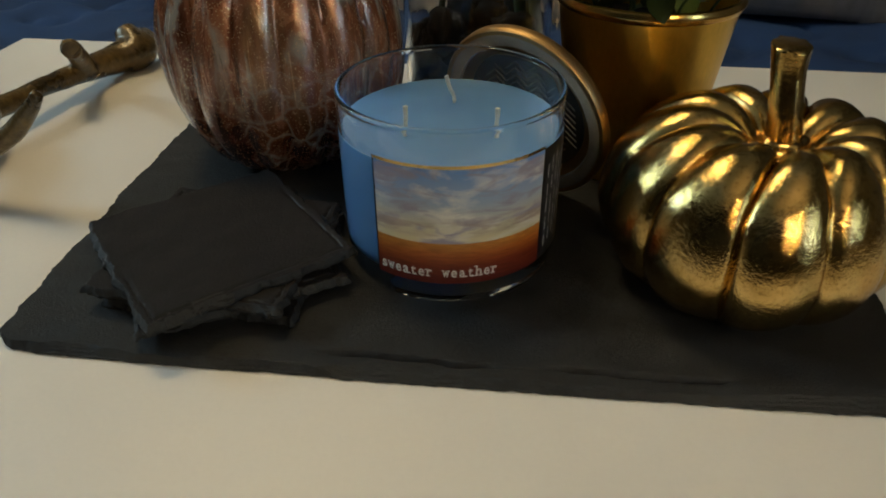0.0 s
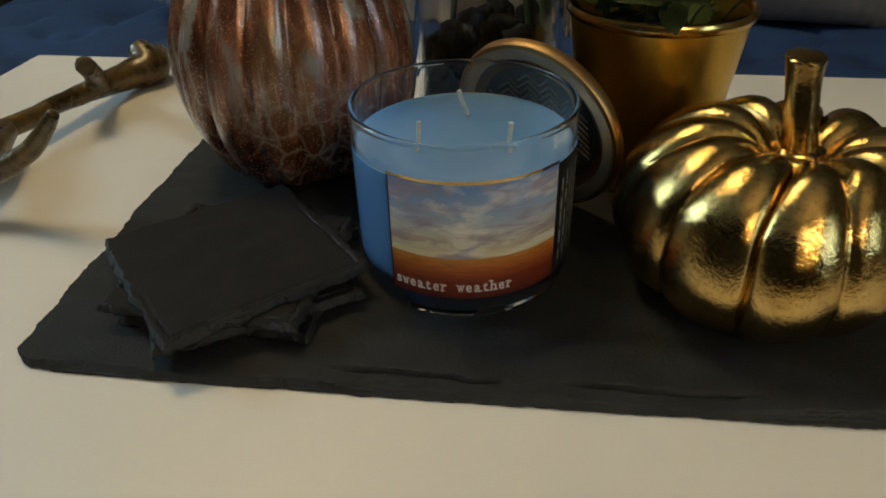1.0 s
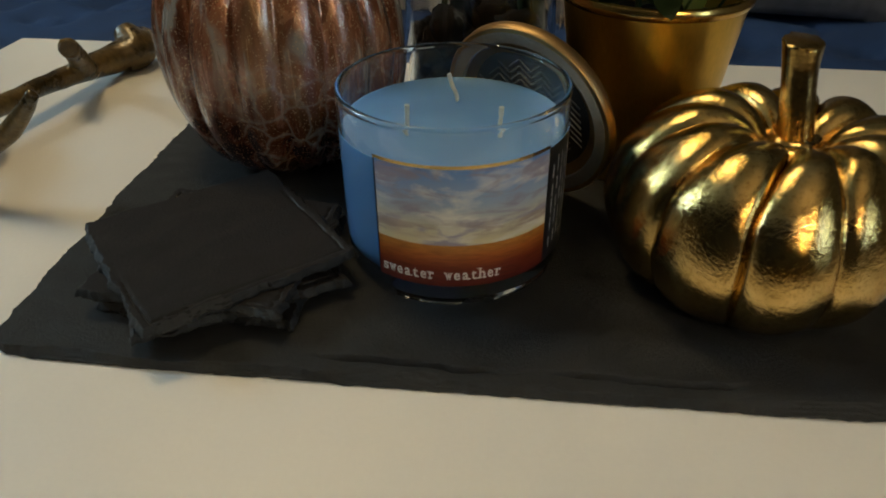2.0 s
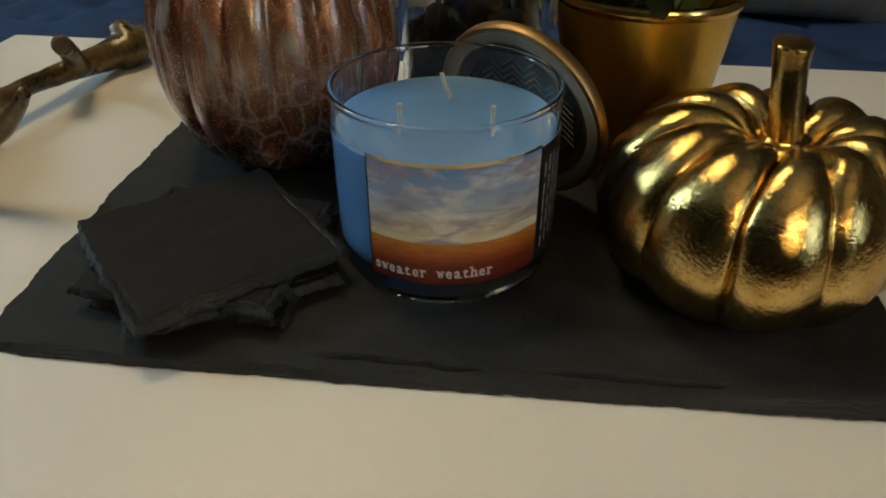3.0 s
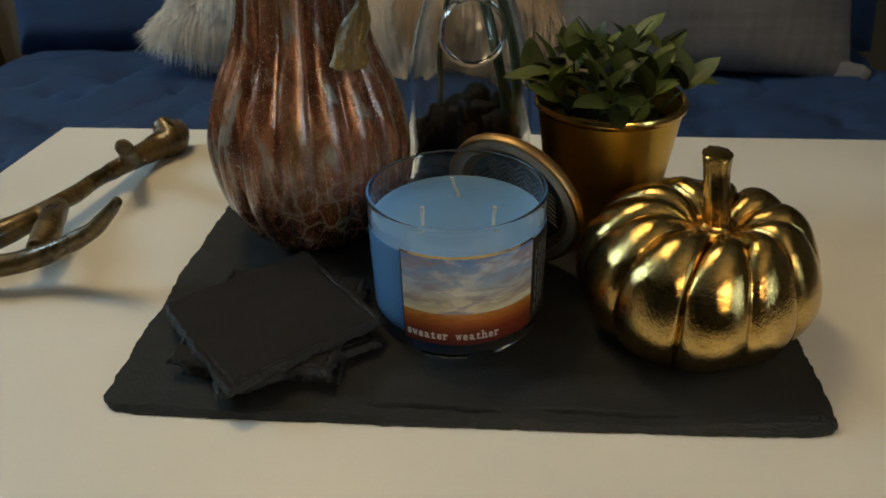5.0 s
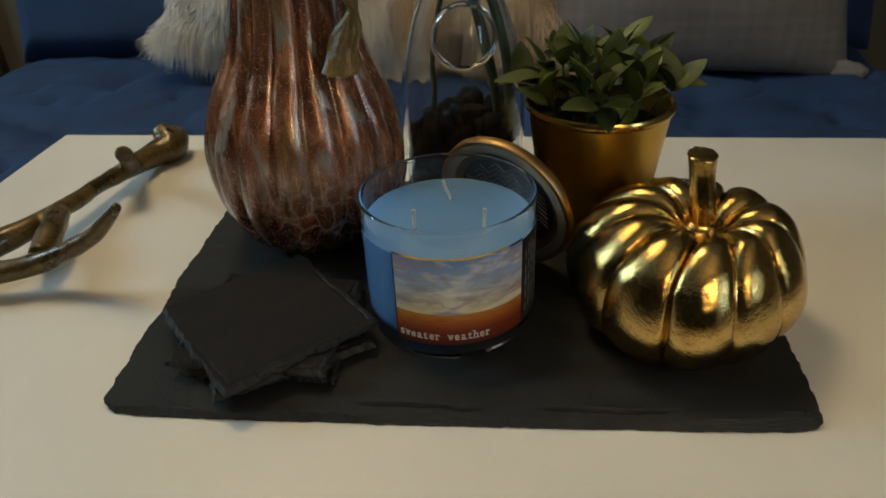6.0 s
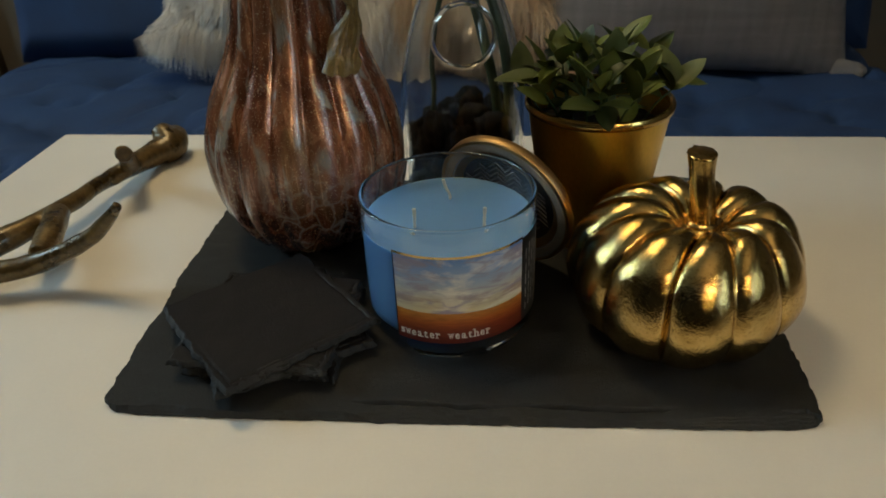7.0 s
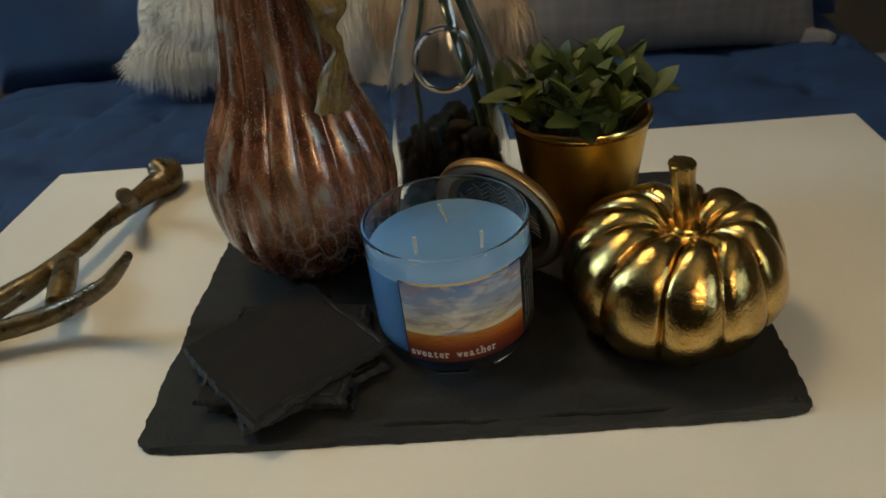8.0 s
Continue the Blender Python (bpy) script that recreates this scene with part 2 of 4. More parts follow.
def printed_scene():
    """The label's print: a cloudy sky over an orange field, in the label's own height (x along, z up)."""
    m, nt, b = nodes_of("label_print")
    tc = nt.nodes.new("ShaderNodeTexCoord")
    uv = nt.nodes.new("ShaderNodeSeparateXYZ")
    nt.links.new(tc.outputs["UV"], uv.inputs[0])

    def n2(scale, stretch, detail=5, distort=0.4):
        mp = nt.nodes.new("ShaderNodeMapping")
        mp.inputs["Scale"].default_value = stretch
        nt.links.new(tc.outputs["UV"], mp.inputs[0])
        n = add(nt, "ShaderNodeTexNoise", Scale=scale, Detail=detail, Roughness=0.55, Distortion=distort)
        nt.links.new(mp.outputs[0], n.inputs["Vector"])
        return n.outputs["Fac"]

    v = uv.outputs[1]
    base = ramp(nt, v, [(0.37, (0.74, 0.66, 0.42)), (0.52, (0.62, 0.60, 0.48)), (0.70, (0.36, 0.46, 0.62)), (1.0, (0.12, 0.29, 0.68))])
    white = ramp(nt, n2(3.2, (1, 1.7, 1)), [(0.47, (0, 0, 0)), (0.66, (0.95, 0.95, 0.95))])
    col = mixed(nt, white, base, (0.84, 0.82, 0.76))
    dark = ramp(nt, n2(3.4, (1.0, 2.6, 1), 5, 0.8), [(0.49, (0, 0, 0)), (0.62, (0.9, 0.9, 0.9))])
    col = mixed(nt, dark, col, (0.33, 0.30, 0.42))
    low = ramp(nt, v, [(0.40, (0, 0, 0)), (0.46, (0.8, 0.8, 0.8)), (0.52, (0.7, 0.7, 0.7)), (0.60, (0, 0, 0))])
    low = mixed(nt, 1.0, low, ramp(nt, n2(4.0, (0.9, 4, 1)), [(0.45, (0, 0, 0)), (0.6, (1, 1, 1))]), "MULTIPLY")
    col = mixed(nt, low, col, (0.38, 0.28, 0.24))
    field = ramp(nt, v, [(0.0, (0.11, 0.012, 0.008)), (0.16, (0.20, 0.030, 0.010)), (0.27, (0.46, 0.13, 0.02)), (0.365, (0.62, 0.27, 0.05))])
    field = mixed(nt, 0.6, field, ramp(nt, n2(16, (0.6, 3, 1)), [(0.3, (0.45, 0.4, 0.4)), (0.6, (1, 1, 1))]), "MULTIPLY")
    edge = nt.nodes.new("ShaderNodeMath")
    edge.operation = "GREATER_THAN"
    edge.inputs[1].default_value = 0.365
    nt.links.new(v, edge.inputs[0])
    nt.links.new(mixed(nt, edge.outputs[0], field, col), b.inputs["Base Color"])
    b.inputs["Roughness"].default_value = 0.38
    return m


def woven(name, c1, c2):
    m, nt, b = nodes_of(name)
    tc = nt.nodes.new("ShaderNodeTexCoord")
    waves = []
    for direction in ("X", "Y"):
        w = add(nt, "ShaderNodeTexWave", Scale=130.0, Distortion=1.2)
        w.inputs["Detail"].default_value = 2
        w.bands_direction = direction
        nt.links.new(tc.outputs["Object"], w.inputs["Vector"])
        waves.append(w.outputs["Fac"])
    slub_x, slub_y = noise_on(nt, 26, 4, (0.15, 2.2, 1)), noise_on(nt, 26, 4, (2.2, 0.15, 1))
    col = ramp(nt, slub_x, [(0.3, c1), (0.7, c2)])
    col = mixed(nt, 0.5, col, ramp(nt, slub_y, [(0.3, c1), (0.7, c2)]))
    col = mixed(nt, 0.3, col, waves[0], "MULTIPLY")
    nt.links.new(col, b.inputs["Base Color"])
    b.inputs["Roughness"].default_value = 0.9
    bumped(nt, b, [(slub_x, 0.2), (waves[0], 0.2), (waves[1], 0.2)], 0.001)
    return m


def fur(name, root, tip, pale):
    m, nt, b = nodes_of(name)
    geo = nt.nodes.new("ShaderNodeNewGeometry")
    patch = noise_on(nt, 9, 3)
    col = ramp(nt, geo.outputs["Random Per Island"], [(0.0, root), (0.6, tip), (1.0, pale)])
    col = mixed(nt, 0.45, col, ramp(nt, patch, [(0.35, root), (0.6, pale)]))
    nt.links.new(col, b.inputs["Base Color"])
    b.inputs["Roughness"].default_value = 0.7
    return m


GOLD_LEAF, COPPER, LEAF, PRINT = gold_leaf(), copper_glass(), leaf_green(), printed_scene()
AMBER = surface("amber_art_glass", (0.17, 0.098, 0.022), (0.33, 0.215, 0.058), 90, 500, (0.32, 0.48), metal=0.0, bump=0.5, coat=0.15, dirt=0.4)
GREY_WEAVE = woven("grey_weave", (0.165, 0.150, 0.150), (0.285, 0.265, 0.265))
FUR_GREY = fur("grey_fur", (0.68, 0.62, 0.55), (0.85, 0.80, 0.74), (0.92, 0.90, 0.87))
FUR_BEIGE = fur("beige_fur", (0.54, 0.38, 0.24), (0.70, 0.52, 0.35), (0.82, 0.65, 0.48))
FUR_BASE = surface("fur_backing", (0.62, 0.54, 0.45), (0.76, 0.68, 0.58), 20, 300, (0.85, 0.95), bump=0.4)


# ---- mesh helpers ----
def thing(name, m, label, category, group="", kind=""):
    ob = new(name)
    ob.empty_display_size = 0.02
    ob.matrix_world = m
    return tagged(ob, label, category, group, kind)


def link_mesh(name, me, material, parent, label="", sharp=40):
    me.materials.append(material)
    me.polygons.foreach_set("use_smooth", [True] * len(me.polygons))
    me.set_sharp_from_angle(angle=radians(sharp))
    ob = new(name, me)
    ob.parent = parent
    return tagged(ob, label)


def part(name, bm, material, parent, label="", sharp=40):
    bmesh.ops.recalc_face_normals(bm, faces=bm.faces)
    me = bpy.data.meshes.new(name)
    bm.to_mesh(me)
    bm.free()
    return link_mesh(name, me, material, parent, label, sharp)


def piece(name, verts, faces, material, parent, label="", sharp=40):
    me = bpy.data.meshes.new(name)
    me.from_pydata(verts, [], faces)
    me.update()
    return link_mesh(name, me, material, parent, label, sharp)


def box(bm, x0, x1, y0, y1, z0, z1, bevel=0.0):
    made = bmesh.ops.create_cube(bm, size=1)["verts"]
    for v in made:
        v.co = Vector(((x0 + x1) / 2 + v.co.x * (x1 - x0), (y0 + y1) / 2 + v.co.y * (y1 - y0), (z0 + z1) / 2 + v.co.z * (z1 - z0)))
    if bevel:
        edges = {e for v in made for e in v.link_edges}
        bmesh.ops.bevel(bm, geom=list(edges), offset=bevel, segments=3, profile=0.5, affect="EDGES")
    return bm


def boxed(*spans, bevel=0.0):
    return box(bmesh.new(), *spans, bevel=bevel)


def lathe(profile, segs=64, shape=None):
    """Turns (radius, height) rows round z. shape(angle, k, r, z) may move a ring's points."""
    bm = bmesh.new()
    rings = []
    for k, (r, z) in enumerate(profile):
        if r < 1e-6:
            rings.append([bm.verts.new((0, 0, z))])
            continue
        ring = []
        for i in range(segs):
            a = math.tau * i / segs
            x, y, zz = shape(a, k / (len(profile) - 1), r, z) if shape else (r * math.cos(a), r * math.sin(a), z)
            ring.append(bm.verts.new((x, y, zz)))
        rings.append(ring)
    for a, b in zip(rings, rings[1:]):
        for i in range(segs):
            j = (i + 1) % segs
            if len(a) == 1 and len(b) == 1:
                continue
            if len(a) == 1:
                bm.faces.new((a[0], b[i], b[j]))
            elif len(b) == 1:
                bm.faces.new((a[i], a[j], b[0]))
            else:
                bm.faces.new((a[i], a[j], b[j], b[i]))
    return bm


def smooth_rows(rows, n):
    """Catmull-Rom through rows of equal length."""
    out = []
    rows = [Vector(r) for r in rows]
    last = len(rows) - 1
    for i in range(n + 1):
        f = i / n * last
        k = min(int(f), last - 1)
        t = f - k
        p0, p1, p2, p3 = rows[max(k - 1, 0)], rows[k], rows[k + 1], rows[min(k + 2, last)]
        out.append(0.5 * ((2 * p1) + (p2 - p0) * t + (2 * p0 - 5 * p1 + 4 * p2 - p3) * t * t + (3 * p1 - p0 - 3 * p2 + p3) * t ** 3))
    return out


def tube(bm, rows, n=24, segs=10, flat=1.0, wobble=0.0):
    """A round limb through (x, y, z, radius) rows, closed at both ends."""
    path = smooth_rows(rows, n)
    rings = []
    for i, p in enumerate(path):
        a, b = path[max(i - 1, 0)], path[min(i + 1, n)]
        way = Vector((b[0] - a[0], b[1] - a[1], b[2] - a[2])).normalized()
        side = way.cross(Vector((0, 0, 1)))
        side = side.normalized() if side.length > 0.05 else Vector((1, 0, 0))
        up = side.cross(way)
        ring = []
        for s in range(segs):
            an = math.tau * s / segs
            r = p[3]
            c = Vector(p[:3]) + side * math.cos(an) * r + up * math.sin(an) * r * flat
            if wobble:
                c += noise.noise_vector(c * 60) * wobble
            ring.append(bm.verts.new(c))
        rings.append(ring)
    for a, b in zip(rings, rings[1:]):
        for s in range(segs):
            bm.faces.new((a[s], a[(s + 1) % segs], b[(s + 1) % segs], b[s]))
    bm.faces.new(rings[0][::-1])
    bm.faces.new(rings[-1])
    return bm


def sheet(w, d, nx, ny, top, edge=None, floor=0.0):
    """A slab w by d round the origin: top(x, y, din) gives the height at a point din inside the rim; edge(x, y) moves the plan."""
    xs = [math.sin(math.pi / 2 * (2 * i / nx - 1)) * w / 2 for i in range(nx + 1)]
    ys = [math.sin(math.pi / 2 * (2 * j / ny - 1)) * d / 2 for j in range(ny + 1)]
    verts, faces = [], []
    for y in ys:
        for x in xs:
            din = min(w / 2 - abs(x), d / 2 - abs(y))
            ox, oy = edge(x, y) if edge else (0, 0)
            verts.append((x + ox, y + oy, top(x, y, din)))
    row = nx + 1
    for j in range(ny):
        for i in range(nx):
            a = j * row + i
            faces.append((a, a + 1, a + row + 1, a + row))
    loop = [i for i in range(row)] + [j * row + nx for j in range(1, ny + 1)] + [ny * row + i for i in range(nx - 1, -1, -1)] + [j * row for j in range(ny - 1, 0, -1)]
    base = len(verts)
    for v in loop:
        verts.append((verts[v][0] * 0.997, verts[v][1] * 0.997, floor))
    n = len(loop)
    for k in range(n):
        faces.append((loop[k], base + k, base + (k + 1) % n, loop[(k + 1) % n]))
    faces.append(tuple(base + k for k in range(n - 1, -1, -1)))
    return verts, faces


# ---- the room ----
def wall(name, bm, label, material=WALL, kind="structure"):
    return tagged(part(name, bm, material, None, label), label, name.split("_")[0], "", kind)


def wall_with_opening(name, x0, x1, a0, a1, o0, o1, oz0, oz1, label):
    bm = bmesh.new()
    for s0, s1, z0, z1 in ((a0, o0, FLOOR, CEIL), (o1, a1, FLOOR, CEIL), (o0, o1, FLOOR, oz0), (o0, o1, oz1, CEIL)):
        box(bm, x0, x1, s0, s1, z0, z1)
    return wall(name, bm, label)


wall("floor", boxed(WEST - 0.12, EAST + 0.12, SOUTH - 0.12, NORTH + 0.12, FLOOR - 0.1, FLOOR - 0.004), "sub-floor below the brown wooden boards", OAK)
wall("ceiling", boxed(WEST - 0.12, EAST + 0.12, SOUTH - 0.12, NORTH + 0.12, CEIL, CEIL + 0.1), "plain off-white ceiling", CEILING)
wall("wall_north", boxed(WEST, EAST, NORTH, NORTH + 0.12, FLOOR, CEIL), "warm beige painted wall behind the futon")
# South wall is out of view, added dark so the gold reflects a dark band.
wall("wall_south", boxed(WEST, EAST, SOUTH - 0.12, SOUTH, FLOOR, CEIL), "unseen wall kept dark to dim the gold pumpkin's reflections", DARK_WALL)
wall_with_opening("wall_west", WEST - 0.12, WEST, SOUTH - 0.12, NORTH + 0.12, 0.14, 0.98, 1.09, 2.01, "warm beige wall with a window opening")
wall_with_opening("wall_east", EAST, EAST + 0.12, SOUTH - 0.12, NORTH + 0.12, -1.83, -1.17, 0.48, 1.32, "warm beige wall with a window opening")
wall("door_1", boxed(-2.05, -1.27, NORTH - 0.03, NORTH - 0.002, FLOOR + 0.002, FLOOR + 2.02, bevel=0.004), "flat dark brown door in the wall", DOOR)
tagged(part("baseboard", boxed(-1.26, EAST, NORTH - 0.014, NORTH - 0.002, FLOOR, FLOOR + 0.09, bevel=0.004), FRAME, None), "white painted baseboard along the wall", "baseboard", "", "structure")


def window(name, x, y0, y1, z0, z1):
    ob = thing(name, pose(x, 0, 0), "white-framed window letting in cool daylight", "window", "", "structure")
    for s0, s1, t0, t1 in ((y0, y1, z0, z0 + 0.05), (y0, y1, z1 - 0.05, z1), (y0, y0 + 0.05, z0 + 0.05, z1 - 0.05), (y1 - 0.05, y1, z0 + 0.05, z1 - 0.05), ((y0 + y1) / 2 - 0.025, (y0 + y1) / 2 + 0.025, z0 + 0.05, z1 - 0.05)):
        part("window_frame", boxed(-0.03, 0.03, s0, s1, t0, t1, bevel=0.004), FRAME, ob)
    for s0, s1 in ((y0 + 0.05, (y0 + y1) / 2 - 0.025), ((y0 + y1) / 2 + 0.025, y1 - 0.05)):
        p = part("pane", boxed(-0.003, 0.003, s0, s1, z0 + 0.05, z1 - 0.05), JAR_GLASS, ob)
        p.visible_shadow = False
    return ob


window("window_1", WEST - 0.07, 0.14, 0.98, 1.09, 2.01)
window("window_2", EAST + 0.07, -1.83, -1.17, 0.48, 1.32)


def pendant():
    ob = thing("ceiling_lamp", pose(-0.50, 0.55, 0.10), "hanging ceiling lamp with an open white shade", "lamp")
    part("shade", lathe([(0.03, 1.69), (0.08, 1.68), (0.20, 1.58), (0.26, 1.40), (0.256, 1.40), (0.196, 1.577), (0.078, 1.675), (0.03, 1.684)], 40), FRAME, ob)
    part("cord", tube(bmesh.new(), [(0, 0, 1.68, 0.004), (0, 0, 1.85, 0.004), (0, 0, CEIL - 0.10, 0.004)], 4, 8), BLACK_METAL, ob)


def floor_lamp():
    ob = thing("floor_lamp", pose(0.75, -1.3, FLOOR), "slim black floor lamp with a pale open shade", "lamp")
    part("base", lathe([(0, 0), (0.13, 0), (0.13, 0.018), (0.02, 0.03), (0, 0.03)], 40), BLACK_METAL, ob)
    part("pole", tube(bmesh.new(), [(0, 0, 0.02, 0.01), (0, 0, 0.7, 0.01), (0, 0, 1.28, 0.01)], 4, 10), BLACK_METAL, ob)
    part("shade", lathe([(0.15, 1.27), (0.105, 1.50), (0.102, 1.50), (0.147, 1.27)], 40), FRAME, ob)


pendant()
floor_lamp()


# ---- futon and cushions ----
SEAT = -0.115


def futon():
    ob = thing("futon_sofa", pose(-0.165, 0, 0), "navy blue cloth futon sofa with a tufted creased seat", "sofa")
    w, depth = 1.69, 0.74
    tufts = [(x, y) for x in (-0.56, -0.19, 0.19, 0.56) for y in (-0.14, 0.13)]

    def top(x, y, din):
        z = 0.17 - 0.05 * max(0.0, 1 - din / 0.06) ** 2
        for tx, ty in tufts:
            q = (x - tx) ** 2 + (y - ty) ** 2
            z -= 0.010 * math.exp(-q / 0.0016) + 0.008 * math.exp(-q / 0.012)
        z += 0.016 * noise.noise(Vector((x * 4, y * 5, 1)))
        crease = abs(noise.noise(Vector((x * 5 + y * 3, y * 9 - x * 2, 7))))
        return z - 0.020 * math.exp(-crease / 0.05)

    v, f = sheet(w, depth, 150, 80, top)
    seat = piece("seat_cushion", v, f, NAVY, ob, "navy cloth seat mattress with soft creases", 60)
    seat.location = (0.04, 0.88, SEAT - 0.17)

    def back(x, y, din):
        z = 0.16 - 0.05 * max(0.0, 1 - din / 0.06) ** 2 + 0.010 * noise.noise(Vector((x * 4, y * 5, 4)))
        for tx in (-0.56, -0.19, 0.19, 0.56):
            for ty in (-0.12, 0.14):
                q = (x - tx) ** 2 + (y - ty) ** 2
                z -= 0.022 * math.exp(-q / 0.0016) + 0.012 * math.exp(-q / 0.012)
        return z

    v, f = sheet(1.70, 0.62, 120, 60, back)
    b = piece("back_cushion", v, f, NAVY, ob, "navy cloth back mattress leaning back", 60)
    b.matrix_local = pose(0.045, 1.33, SEAT + 0.25, 74, 0, 0)
    part("base_frame", boxed(-0.78, 0.86, 0.56, 1.30, FLOOR + 0.10, SEAT - 0.17, bevel=0.006), BLACK_METAL, ob)
    for x in (-0.74, 0.82):
        for y in (0.60, 1.26):
            part("leg", boxed(x - 0.025, x + 0.025, y - 0.025, y + 0.025, FLOOR, FLOOR + 0.10, bevel=0.004), BLACK_METAL, ob)


def cushion_point(u, v, w, h, t, side):
    x = w / 2 * u * (1 - 0.06 * (1 - v * v))
    y = h / 2 * v * (1 - 0.06 * (1 - u * u))
    z = side * t / 2 * max(0.0, (1 - abs(u) ** 2.4) * (1 - abs(v) ** 2.4)) ** 0.55
    return Vector((x, y, z))


def cushion_body(w, h, t, seed, n=36):
    bm = bmesh.new()
    for side in (1, -1):
        grid = []
        for j in range(n + 1):
            row = []
            for i in range(n + 1):
                p = cushion_point(2 * i / n - 1, 2 * j / n - 1, w, h, t, side)
                p.z += 0.006 * noise.noise(p * 9 + Vector((seed, 0, 0))) * (1 if 0 < i < n and 0 < j < n else 0)
                row.append(bm.verts.new(p))
            grid.append(row)
        for j in range(n):
            for i in range(n):
                q = (grid[j][i], grid[j][i + 1], grid[j + 1][i + 1], grid[j + 1][i])
                bm.faces.new(q if side > 0 else q[::-1])
    bmesh.ops.remove_doubles(bm, verts=bm.verts, dist=0.0002)
    return bm


def fur_cushion(m, w, h, t, material, label, seed, strands):
    ob = thing("fur_cushion", m, label, "cushion", "fur cushions on the futon")
    part("cover", cushion_body(w, h, t, seed), FUR_BASE, ob, "", 70)
    rng = random.Random(seed)
    verts, faces = [], []
    down = m.to_3x3().inverted() @ Vector((0, 0, -1))
    for _ in range(strands):
        u, v = rng.uniform(-1, 1), rng.uniform(-1, 1)
        side = 1 if rng.random() < 0.8 else -1
        if rng.random() < 0.07:
            u, v = math.copysign(rng.uniform(0.88, 1), u), math.copysign(rng.uniform(0.88, 1), v)
        elif rng.random() < 0.22:
            u, v = (math.copysign(1, u), v) if rng.random() < 0.5 else (u, math.copysign(1, v))
        p = cushion_point(u, v, w, h, t, side)
        out = Vector((u ** 3 * 0.9, v ** 3 * 0.9, side * (1.05 - 0.5 * max(abs(u), abs(v)))))
        out = (out.normalized() + noise.noise_vector(p * 14) * 0.6 + Vector([rng.uniform(-0.25, 0.25) for _ in range(3)])).normalized()
        length = rng.uniform(0.035, 0.065) * (0.95 if max(abs(u), abs(v)) > 0.97 else 1.0) * (0.92 + 0.6 * noise.noise(p * 26 + Vector((seed, 0, 0)))) * (1 + 1.5 * (abs(u) * abs(v)) ** 5)
        wide = rng.uniform(0.0004, 0.0008)
        across = out.cross(Vector((rng.uniform(-1, 1), rng.uniform(-1, 1), rng.uniform(-1, 1)))).normalized() * wide
        corner = (abs(u) * abs(v)) ** 5
        droop = 1 - 0.8 * corner
        mid = p + out * length * 0.5 + down * length * 0.22 * droop
        end = p + out * length * 0.68 + down * length * 0.72 * droop
        k = len(verts)
        verts += [p - across, p + across, mid + across * 0.8, mid - across * 0.8, end]
        faces += [(k, k + 1, k + 2, k + 3), (k + 3, k + 2, k + 4)]
    tagged(piece("fur", verts, faces, material, ob, "", 180), "", "", "", "stuff")
    return ob


def woven_cushion():
    ob = thing("woven_cushion", pose(0.349, 1.050, SEAT + 0.222, 70, 0, -2), "grey woven cloth cushion leaning on the futon back", "cushion")
    part("cover", cushion_body(0.55, 0.50, 0.15, 3.0, 48), GREY_WEAVE, ob, "", 70)
    for sx in (-1, 1):
        for sy in (-1, 1):
            part("corner_ear", tube(bmesh.new(), [(sx * 0.250, sy * 0.230, 0.004, 0.016), (sx * 0.272, sy * 0.238, 0.008, 0.017), (sx * 0.292, sy * 0.238, 0.010, 0.013), (sx * 0.302, sy * 0.236, 0.010, 0.006)], 12, 10, 0.7, 0.002), GREY_WEAVE, ob)


futon()
fur_cushion(pose(-0.312, 1.05, SEAT + 0.226, 68, 12, 4), 0.42, 0.42, 0.17, FUR_GREY, "shaggy pale grey fur cushion on the navy futon", 5, 64000)
fur_cushion(pose(-0.05, 1.09, SEAT + 0.21, 68, 0, -4), 0.42, 0.42, 0.16, FUR_BEIGE, "shaggy beige-brown fur cushion on the navy futon", 9, 56000)
woven_cushion()


# ---- coffee table ----
def coffee_table():
    ob = thing("coffee_table", pose(-0.026, 0.139, FLOOR, 0, 0, -1.6), "white lacquered coffee table with a smooth thick top", "table")
    t = -FLOOR
    part("tabletop", boxed(-0.436, 0.436, -0.275, 0.275, t - 0.05, t, bevel=0.0025), WHITE_TABLE, ob)
    for x in (-0.41, 0.41):
        for y in (-0.25, 0.25):
            part("leg", boxed(x - 0.025, x + 0.025, y - 0.025, y + 0.025, 0, t - 0.05, bevel=0.0015), WHITE_TABLE, ob)


coffee_table()


